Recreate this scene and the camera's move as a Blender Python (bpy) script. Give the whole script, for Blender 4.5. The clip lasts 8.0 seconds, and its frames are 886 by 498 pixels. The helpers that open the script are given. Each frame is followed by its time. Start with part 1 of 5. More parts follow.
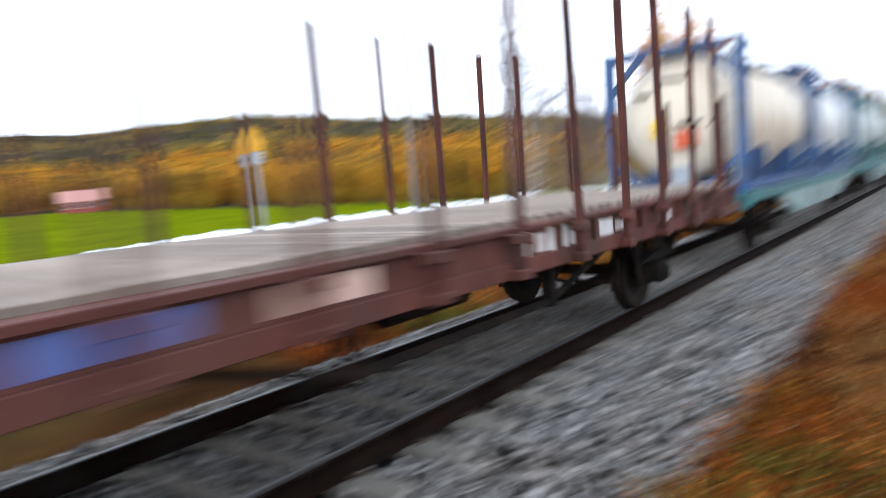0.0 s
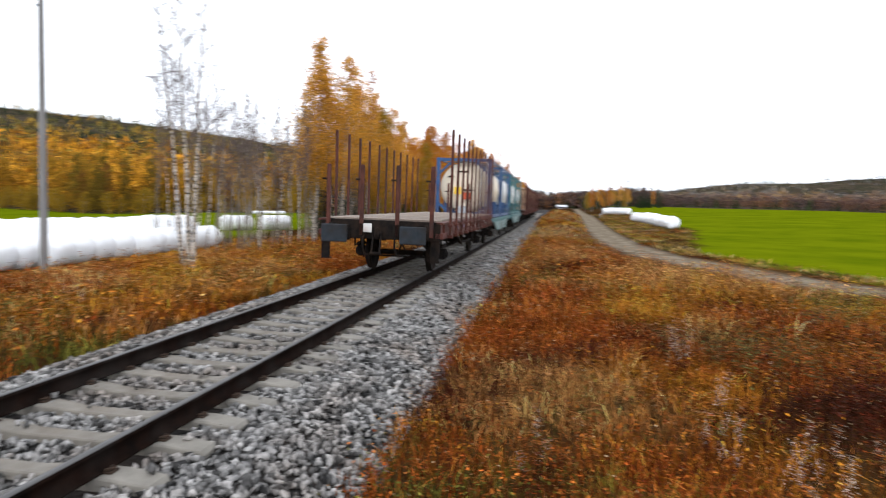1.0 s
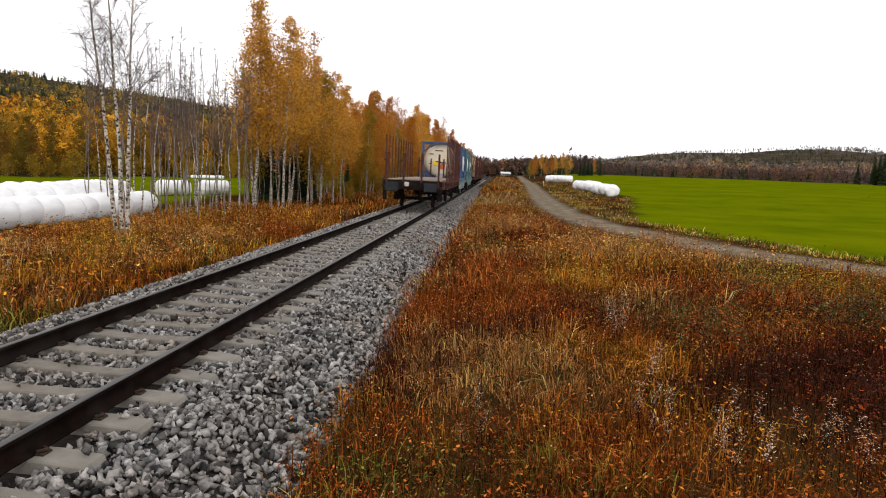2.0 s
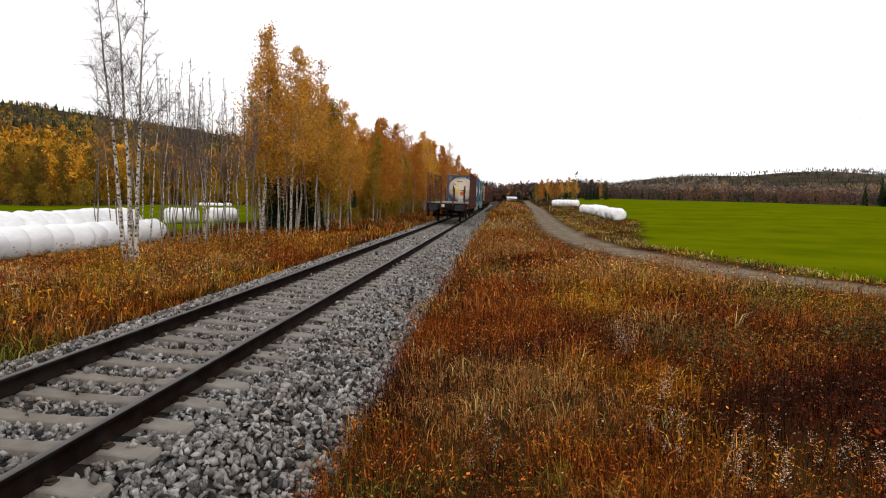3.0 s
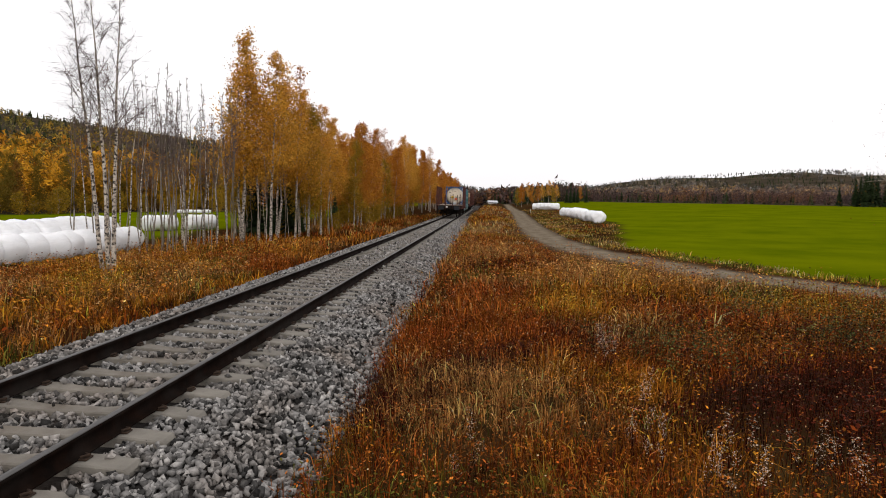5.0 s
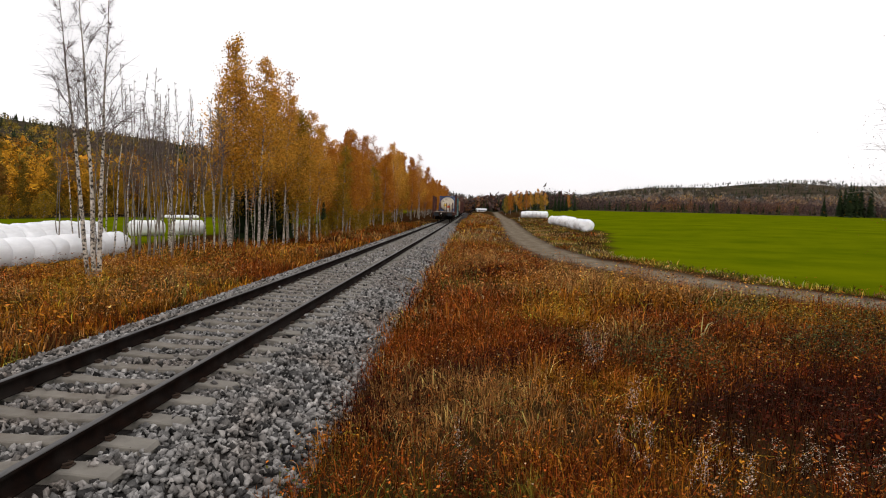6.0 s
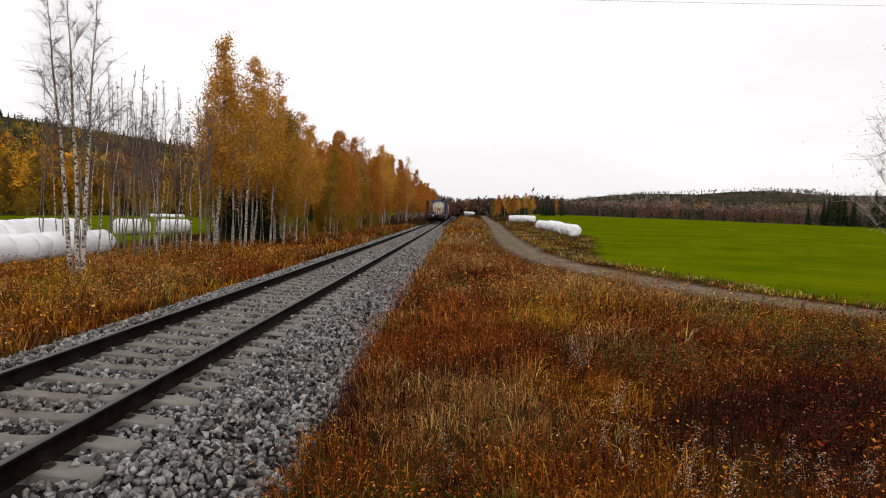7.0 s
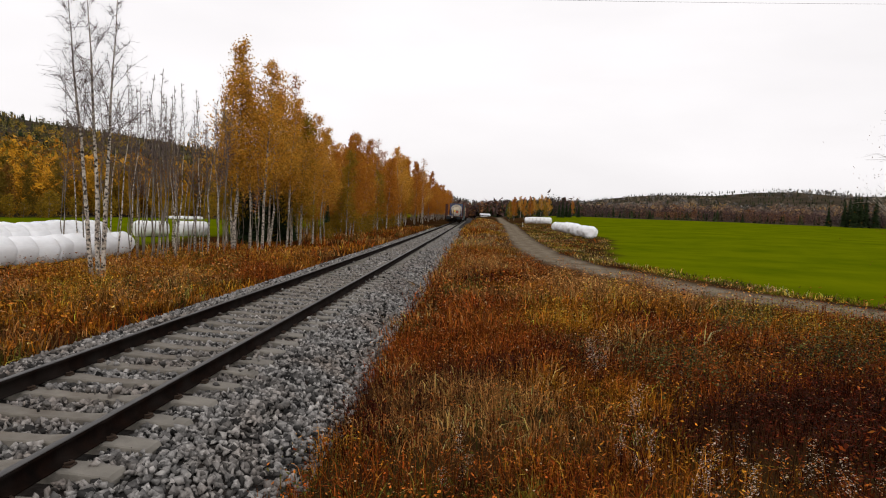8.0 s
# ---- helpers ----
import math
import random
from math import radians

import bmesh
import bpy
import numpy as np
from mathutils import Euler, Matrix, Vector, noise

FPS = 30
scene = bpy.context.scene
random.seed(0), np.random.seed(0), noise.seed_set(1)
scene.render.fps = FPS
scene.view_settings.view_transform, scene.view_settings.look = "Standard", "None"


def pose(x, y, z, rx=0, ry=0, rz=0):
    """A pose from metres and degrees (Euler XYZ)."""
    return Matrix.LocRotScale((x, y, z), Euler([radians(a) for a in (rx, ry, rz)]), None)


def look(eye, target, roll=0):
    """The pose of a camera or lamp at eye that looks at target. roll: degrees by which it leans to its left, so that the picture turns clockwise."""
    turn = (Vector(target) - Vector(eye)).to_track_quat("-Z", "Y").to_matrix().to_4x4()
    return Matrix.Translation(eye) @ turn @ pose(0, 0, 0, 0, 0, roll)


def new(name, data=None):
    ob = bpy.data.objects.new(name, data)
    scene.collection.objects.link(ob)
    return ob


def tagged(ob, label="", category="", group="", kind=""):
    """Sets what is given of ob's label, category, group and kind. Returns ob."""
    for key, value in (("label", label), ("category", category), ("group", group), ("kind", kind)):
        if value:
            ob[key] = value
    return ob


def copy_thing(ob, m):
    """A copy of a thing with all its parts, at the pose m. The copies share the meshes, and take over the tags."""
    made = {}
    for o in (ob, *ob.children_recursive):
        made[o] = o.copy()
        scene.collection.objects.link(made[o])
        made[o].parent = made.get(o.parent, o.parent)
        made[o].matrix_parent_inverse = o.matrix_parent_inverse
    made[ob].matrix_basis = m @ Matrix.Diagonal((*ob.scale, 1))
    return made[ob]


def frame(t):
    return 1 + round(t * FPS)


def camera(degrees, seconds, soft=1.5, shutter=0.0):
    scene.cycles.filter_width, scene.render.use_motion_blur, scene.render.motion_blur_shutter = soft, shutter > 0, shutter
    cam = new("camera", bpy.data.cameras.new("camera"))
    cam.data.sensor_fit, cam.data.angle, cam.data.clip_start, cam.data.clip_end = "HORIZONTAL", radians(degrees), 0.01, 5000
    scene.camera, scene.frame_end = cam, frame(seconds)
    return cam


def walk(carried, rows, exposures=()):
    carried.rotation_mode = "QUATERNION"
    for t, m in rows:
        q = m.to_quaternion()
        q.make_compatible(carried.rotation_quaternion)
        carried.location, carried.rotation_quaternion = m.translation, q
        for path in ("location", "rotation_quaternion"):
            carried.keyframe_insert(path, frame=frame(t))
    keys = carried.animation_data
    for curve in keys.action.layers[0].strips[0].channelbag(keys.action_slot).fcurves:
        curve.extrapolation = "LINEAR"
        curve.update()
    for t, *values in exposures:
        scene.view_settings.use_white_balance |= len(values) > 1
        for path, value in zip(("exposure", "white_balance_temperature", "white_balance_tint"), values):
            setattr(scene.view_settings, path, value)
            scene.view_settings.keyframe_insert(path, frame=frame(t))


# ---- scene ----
cam = camera(66.30, 8.0, soft=1.0, shutter=0.8)
PATH = [
    (0.0, pose(4.216, 0.0, 1.779, 83.81, 4.88, 37.23)),
    (0.1, pose(4.202, 0.0, 1.770, 85.01, 2.62, 32.27)),
    (0.2, pose(4.172, 0.0, 1.804, 83.36, 2.02, 28.75)),
    (0.3, pose(4.152, 0.0, 1.840, 83.78, 2.03, 26.97)),
    (0.5, pose(4.166, 0.0, 1.913, 84.30, 1.36, 20.57)),
    (0.8, pose(4.080, 0.0, 1.880, 85.16, -1.45, 12.36)),
    (1.0, pose(4.000, 0.0, 1.870, 85.45, -1.95, 8.66)),
    (1.2, pose(3.995, 0.0, 1.880, 84.95, -1.60, 6.78)),
    (1.5, pose(3.985, 0.0, 1.890, 83.38, -2.78, 3.94)),
    (2.0, pose(4.008, 0.0, 1.945, 82.77, -2.57, 3.99)),
    (3.3, pose(4.000, 0.0, 1.943, 85.21, -1.97, 4.58)),
    (3.5, pose(4.008, 0.0, 1.945, 84.93, -1.91, 4.24)),
    (4.0, pose(4.008, 0.0, 1.945, 84.92, -1.67, 3.22)),
    (4.5, pose(4.008, 0.0, 1.945, 85.13, -1.48, 3.11)),
    (6.0, pose(4.008, 0.0, 1.945, 85.95, -1.95, 1.98)),
    (6.5, pose(4.004, 0.0, 1.945, 86.49, -2.43, 1.40)),
    (7.0, pose(4.004, 0.0, 1.945, 86.24, -2.80, 0.97)),
    (7.5, pose(3.995, 0.0, 1.945, 86.10, -3.14, 1.65)),
    (8.0, pose(4.000, 0.0, 1.945, 86.33, -2.73, 2.30)),
]
walk(cam, PATH, [(0.0, 0.85, 5650, 10), (0.5, 0.68, 5600, 10), (1.0, 0.5, 6050, 11), (1.5, 0.18, 6500, 13), (2.0, 0.05, 6650, 13), (3.5, -0.15, 6700, 14), (4.5, -0.2, 6700, 14), (6.0, -0.25, 6700, 14), (8.0, -0.4, 6700, 14)])

# ---- plan: the line of the track, the road and the lie of the land ----
SPACING, FIRST_SLEEPER = 0.649, -9.945


def track_x(y):
    return 0.078 + 0.0102 * min(y, 60.0) + 0.008 * max(0.0, y - 60.0)


def track_z(y):
    return 0.0405 - 0.0104 * y


ROAD_Y = np.array([-60, -20, 0, 18.2, 22.4, 28, 33, 42, 59, 103, 195, 500], float)
ROAD_X = np.array([95, 54, 33.5, 15.0, 12.1, 10.1, 9.0, 8.4, 8.7, 10.4, 13.5, 24], float)


def road_x(y):
    return float(np.interp(y, ROAD_Y, ROAD_X))


def smooth(a, b, v):
    u = min(1.0, max(0.0, (v - a) / (b - a)))
    return u * u * (3 - 2 * u)


CAM_X = 4.0
RIDGE_AZ = np.array([-180, -120, -70, -40, -30.4, -26.9, -22.4, -16.7, -13.7, -7, 0, 8, 15, 21.6, 28.9, 34, 45.5, 51.7, 58.6, 66.4, 75, 100, 180], float)
RIDGE_EL = np.array([2.0, 2.0, 2.0, 2.3, 2.45, 2.75, 2.3, 2.15, 1.75, 0.9, 0.7, 1.4, 2.6, 3.6, 4.3, 4.7, 5.4, 6.2, 5.7, 5.3, 5.6, 4.0, 2.0], float)
# far edges of the two fields, as distance from the crossing by bearing
EDGE_AZ = np.array([-180, -80, -31, -25, -17, -10, -6.5, -5, 5, 20, 27, 36, 45, 59, 70, 90, 180], float)
EDGE_R = np.array([150, 150, 235, 245, 255, 255, 255, 340, 300, 125, 125, 112, 140, 170, 205, 200, 150], float)


def bearing(x, y):
    return math.degrees(math.atan2(-(x - CAM_X), y))


def edge_r(x, y):
    return float(np.interp(bearing(x, y), EDGE_AZ, EDGE_R))


def ground_z(x, y):
    u = x - track_x(y)
    a = abs(u)
    tz = track_z(y)
    n = noise.noise((x * 0.35, y * 0.35, 3.1)) * 0.07 + noise.noise((x * 0.09, y * 0.09, 7.7)) * 0.12
    if u >= 0:
        rx = road_x(y) - track_x(y)
        bank = -0.52 + 0.34 * smooth(2.6, 5.0, u) * (1 - 0.7 * smooth(rx - 6, rx - 2.5, u)) + 0.95 * smooth(25, 110, y) * smooth(2.8, 5.4, u) + n * smooth(2.6, 4, u)
        road = -0.3 + 0.25 * smooth(40, 110, y)
        z = bank + (road - bank) * smooth(rx - 3.2, rx - 1.0, u)
        field = -0.34 + 0.3 * smooth(35, 80, y) + 0.0135 * max(0.0, u - 20) + n * 0.4
        z = z + (field - z) * smooth(rx + 1.3, rx + 3.6, u)
        k = 1 - smooth(3, 40, u) * 1.0
        z += tz * k
    else:
        z = -0.55 - 0.22 * smooth(2.3, 8, a) - 0.28 * smooth(8, 13, a) - 1.2 * smooth(14, 60, a) + 3.6 * smooth(80, 200, a) + n * smooth(2.6, 5, a)
        z += tz * (1 - 0.7 * smooth(5, 30, a))
    z += 0.5 * math.exp(-((x - 16) / 6) ** 2 - ((y - 121) / 10) ** 2)
    if a < 2.6:
        z = min(z, tz - 0.62)
    r = math.hypot(x - CAM_X, y)
    e = edge_r(x, y)
    if r > e:
        top = 900 * math.tan(radians(float(np.interp(bearing(x, y), RIDGE_AZ, RIDGE_EL)))) - 5
        s = smooth(e, 900, r) ** 1.3
        z = z * (1 - s) + top * s + noise.noise((x * 0.012, y * 0.012, 1.0)) * 7 * s
        z -= 30 * smooth(1000, 2200, r)
    return z


# ---- overcast daylight ----
world = bpy.data.worlds.new("overcast_sky")
scene.world = world
world.use_nodes = True
wn, wl = world.node_tree.nodes, world.node_tree.links
wn.clear()
sky = wn.new("ShaderNodeTexSky")
sky.sky_type, sky.sun_disc = "NISHITA", False
sky.sun_elevation, sky.sun_rotation = radians(24), radians(150)
sky.air_density, sky.dust_density = 1.0, 3.0
grey = wn.new("ShaderNodeHueSaturation")
grey.inputs["Saturation"].default_value = 0.12
cloud = wn.new("ShaderNodeTexNoise")
cloud.inputs["Scale"].default_value, cloud.inputs["Detail"].default_value = 2.2, 5
coords = wn.new("ShaderNodeTexCoord")
stretch = wn.new("ShaderNodeMapping")
stretch.inputs["Scale"].default_value = (1, 1, 3.5)
tone = wn.new("ShaderNodeMapRange")
tone.inputs["From Min"].default_value, tone.inputs["From Max"].default_value = 0.35, 0.65
tone.inputs["To Min"].default_value, tone.inputs["To Max"].default_value = 8.7, 9.6
even = wn.new("ShaderNodeMix")
even.data_type = "RGBA"
even.inputs["Factor"].default_value = 0.8
tint = wn.new("ShaderNodeMix")
tint.data_type, tint.blend_type = "RGBA", "MULTIPLY"
tint.inputs["Factor"].default_value = 1.0
tint.inputs[6].default_value = (0.985, 1.0, 1.02, 1)
back = wn.new("ShaderNodeBackground")
back.inputs["Strength"].default_value = 0.156
wout = wn.new("ShaderNodeOutputWorld")
wl.new(sky.outputs["Color"], grey.inputs["Color"])
wl.new(coords.outputs["Generated"], stretch.inputs["Vector"])
wl.new(stretch.outputs["Vector"], cloud.inputs["Vector"])
wl.new(cloud.outputs["Fac"], tone.inputs["Value"])
wl.new(tone.outputs["Result"], tint.inputs[7])
wl.new(grey.outputs["Color"], even.inputs[6])
wl.new(tint.outputs[2], even.inputs[7])
wl.new(even.outputs[2], back.inputs["Color"])
wl.new(back.outputs["Background"], wout.inputs["Surface"])

sun_data = bpy.data.lights.new("sun", "SUN")
sun_data.energy, sun_data.angle, sun_data.color = 0.5, radians(25), (1.0, 0.96, 0.9)
sun = new("sun", sun_data)
sun.matrix_world = look((-40, -60, 60), (0, 20, 0))

# ---- materials ----
def rgb(*c):
    return (*c, 1.0)


def nmat(name, c1, c2, scale=4.0, rough=0.7, metal=0.0, bump=0.0, dirt=None, dirt_scale=0.7, dirt_amount=0.5, fine=40.0, stretch3=(1, 1, 1), island=0.0, random3=0.0, spec=0.35):
    """Two scales of noise between two colours, stains of a third, and fine relief."""
    m = bpy.data.materials.new(name)
    m.use_nodes = True
    nd, ln = m.node_tree.nodes, m.node_tree.links
    bsdf = nd["Principled BSDF"]
    bsdf.inputs["Roughness"].default_value, bsdf.inputs["Metallic"].default_value = rough, metal
    bsdf.inputs["Specular IOR Level"].default_value = spec
    tc, mp = nd.new("ShaderNodeTexCoord"), nd.new("ShaderNodeMapping")
    mp.inputs["Scale"].default_value = stretch3
    ln.new(tc.outputs["Object"], mp.inputs["Vector"])
    n1 = nd.new("ShaderNodeTexNoise")
    n1.inputs["Scale"].default_value, n1.inputs["Detail"].default_value = scale, 6
    ln.new(mp.outputs["Vector"], n1.inputs["Vector"])
    r1 = nd.new("ShaderNodeMapRange")
    r1.inputs["From Min"].default_value, r1.inputs["From Max"].default_value = 0.3, 0.7
    ln.new(n1.outputs["Fac"], r1.inputs["Value"])
    mix = nd.new("ShaderNodeMix")
    mix.data_type = "RGBA"
    mix.inputs[6].default_value, mix.inputs[7].default_value = rgb(*c1), rgb(*c2)
    ln.new(r1.outputs["Result"], mix.inputs["Factor"])
    out = mix.outputs[2]
    if dirt:
        n2 = nd.new("ShaderNodeTexNoise")
        n2.inputs["Scale"].default_value, n2.inputs["Detail"].default_value = dirt_scale, 8
        ln.new(mp.outputs["Vector"], n2.inputs["Vector"])
        r2 = nd.new("ShaderNodeMapRange")
        r2.inputs["From Min"].default_value, r2.inputs["From Max"].default_value = 0.45, 0.68
        r2.inputs["To Max"].default_value = dirt_amount
        ln.new(n2.outputs["Fac"], r2.inputs["Value"])
        m2 = nd.new("ShaderNodeMix")
        m2.data_type = "RGBA"
        m2.inputs[7].default_value = rgb(*dirt)
        ln.new(out, m2.inputs[6])
        ln.new(r2.outputs["Result"], m2.inputs["Factor"])
        out = m2.outputs[2]
    if island or random3:
        src = nd.new("ShaderNodeNewGeometry").outputs["Random Per Island"] if island else nd.new("ShaderNodeObjectInfo").outputs["Random"]
        amount = island or random3
        hs = nd.new("ShaderNodeHueSaturation")
        rr = nd.new("ShaderNodeMapRange")
        rr.inputs["To Min"].default_value, rr.inputs["To Max"].default_value = 1 - amount, 1 + amount
        ln.new(src, rr.inputs["Value"])
        ln.new(rr.outputs["Result"], hs.inputs["Value"])
        ln.new(out, hs.inputs["Color"])
        out = hs.outputs["Color"]
    ln.new(out, bsdf.inputs["Base Color"])
    if bump:
        n3 = nd.new("ShaderNodeTexNoise")
        n3.inputs["Scale"].default_value, n3.inputs["Detail"].default_value = fine, 4
        ln.new(mp.outputs["Vector"], n3.inputs["Vector"])
        b = nd.new("ShaderNodeBump")
        b.inputs["Strength"].default_value, b.inputs["Distance"].default_value = bump, 0.02
        ln.new(n3.outputs["Fac"], b.inputs["Height"])
        ln.new(b.outputs["Normal"], bsdf.inputs["Normal"])
    return m


def leaf_mat(name, stops, rough=0.6, glow=0.35, attribute=""):
    """Leaf or blade: its colour by a ramp over the random of each piece, or by an attribute; some light passes through."""
    m = bpy.data.materials.new(name)
    m.use_nodes = True
    nd, ln = m.node_tree.nodes, m.node_tree.links
    bsdf, out = nd["Principled BSDF"], nd["Material Output"]
    bsdf.inputs["Roughness"].default_value = rough
    bsdf.inputs["Specular IOR Level"].default_value = 0.02
    geo = nd.new("ShaderNodeNewGeometry")
    if attribute:
        at = nd.new("ShaderNodeAttribute")
        at.attribute_name = attribute
        hs = nd.new("ShaderNodeHueSaturation")
        rr = nd.new("ShaderNodeMapRange")
        rr.inputs["To Min"].default_value, rr.inputs["To Max"].default_value = 0.4, 1.7
        ln.new(geo.outputs["Random Per Island"], rr.inputs["Value"])
        ln.new(rr.outputs["Result"], hs.inputs["Value"])
        ln.new(at.outputs["Color"], hs.inputs["Color"])
        col = hs.outputs["Color"]
    else:
        ra = nd.new("ShaderNodeValToRGB")
        ra.color_ramp.elements[0].color = rgb(*stops[0])
        ra.color_ramp.elements[1].color = rgb(*stops[-1])
        for i, c in enumerate(stops[1:-1], 1):
            ra.color_ramp.elements.new(i / (len(stops) - 1)).color = rgb(*c)
        ob = nd.new("ShaderNodeObjectInfo")
        mx = nd.new("ShaderNodeMath")
        mx.operation = "MULTIPLY_ADD"
        mx.inputs[1].default_value = 0.38
        ln.new(geo.outputs["Random Per Island"], mx.inputs[0])
        sc = nd.new("ShaderNodeMath")
        sc.operation = "MULTIPLY_ADD"
        sc.inputs[1].default_value = 0.27
        ln.new(ob.outputs["Random"], sc.inputs[0])
        tc, pn, pr = nd.new("ShaderNodeTexCoord"), nd.new("ShaderNodeTexNoise"), nd.new("ShaderNodeMapRange")
        pn.inputs["Scale"].default_value, pn.inputs["Detail"].default_value = 0.9, 3
        pr.inputs["From Min"].default_value, pr.inputs["From Max"].default_value, pr.inputs["To Max"].default_value = 0.3, 0.7, 0.35
        ln.new(tc.outputs["Object"], pn.inputs["Vector"])
        ln.new(pn.outputs["Fac"], pr.inputs["Value"])
        ln.new(pr.outputs["Result"], sc.inputs[2])
        ln.new(sc.outputs[0], mx.inputs[2])
        ln.new(mx.outputs[0], ra.inputs["Fac"])
        col = ra.outputs["Color"]
    ln.new(col, bsdf.inputs["Base Color"])
    tr = nd.new("ShaderNodeBsdfTranslucent")
    ln.new(col, tr.inputs["Color"])
    ms = nd.new("ShaderNodeMixShader")
    ms.inputs["Fac"].default_value = glow
    ln.new(bsdf.outputs["BSDF"], ms.inputs[1])
    ln.new(tr.outputs["BSDF"], ms.inputs[2])
    ln.new(ms.outputs["Shader"], out.inputs["Surface"])
    return m


def ground_mat():
    """Brown bank soil with litter; green crop and gravel road by the zone attribute."""
    m = nmat("ground", (0.018, 0.008, 0.004), (0.055, 0.022, 0.008), 0.9, 0.95, bump=0.6, dirt=(0.06, 0.055, 0.018), dirt_scale=0.15, dirt_amount=0.5, fine=22, spec=0.0)
    nd, ln = m.node_tree.nodes, m.node_tree.links
    bsdf = nd["Principled BSDF"]
    base = bsdf.inputs["Base Color"].links[0].from_socket
    zone = nd.new("ShaderNodeAttribute")
    zone.attribute_name = "zone"
    sep = nd.new("ShaderNodeSeparateColor")
    ln.new(zone.outputs["Color"], sep.inputs["Color"])
    tc = nd.new("ShaderNodeTexCoord")
    for socket, a, b, s in (("Red", (0.07, 0.098, 0.001), (0.12, 0.142, 0.0015), 0.16), ("Green", (0.13, 0.10, 0.065), (0.22, 0.185, 0.14), 1.3), ("Blue", (0.026, 0.023, 0.017), (0.075, 0.057, 0.038), 0.05)):
        n = nd.new("ShaderNodeTexNoise")
        n.inputs["Scale"].default_value, n.inputs["Detail"].default_value = s, 9
        n.inputs["Roughness"].default_value = 0.65
        ln.new(tc.outputs["Object"], n.inputs["Vector"])
        rg = nd.new("ShaderNodeMapRange")
        rg.inputs["From Min"].default_value, rg.inputs["From Max"].default_value = 0.35, 0.65
        ln.new(n.outputs["Fac"], rg.inputs["Value"])
        mx = nd.new("ShaderNodeMix")
        mx.data_type = "RGBA"
        mx.inputs[6].default_value, mx.inputs[7].default_value = rgb(*a), rgb(*b)
        ln.new(rg.outputs["Result"], mx.inputs["Factor"])
        lay = nd.new("ShaderNodeMix")
        lay.data_type = "RGBA"
        ln.new(sep.outputs[socket], lay.inputs["Factor"])
        ln.new(base, lay.inputs[6])
        ln.new(mx.outputs[2], lay.inputs[7])
        base = lay.outputs[2]
    ln.new(base, bsdf.inputs["Base Color"])
    return m


def birch_mat():
    m = nmat("birch_bark", (0.36, 0.3, 0.235), (0.62, 0.55, 0.46), 2.2, 0.85, bump=0.4, dirt=(0.018, 0.014, 0.012), dirt_scale=4.2, dirt_amount=1.5, fine=30, stretch3=(2.6, 2.6, 2.9))
    return m


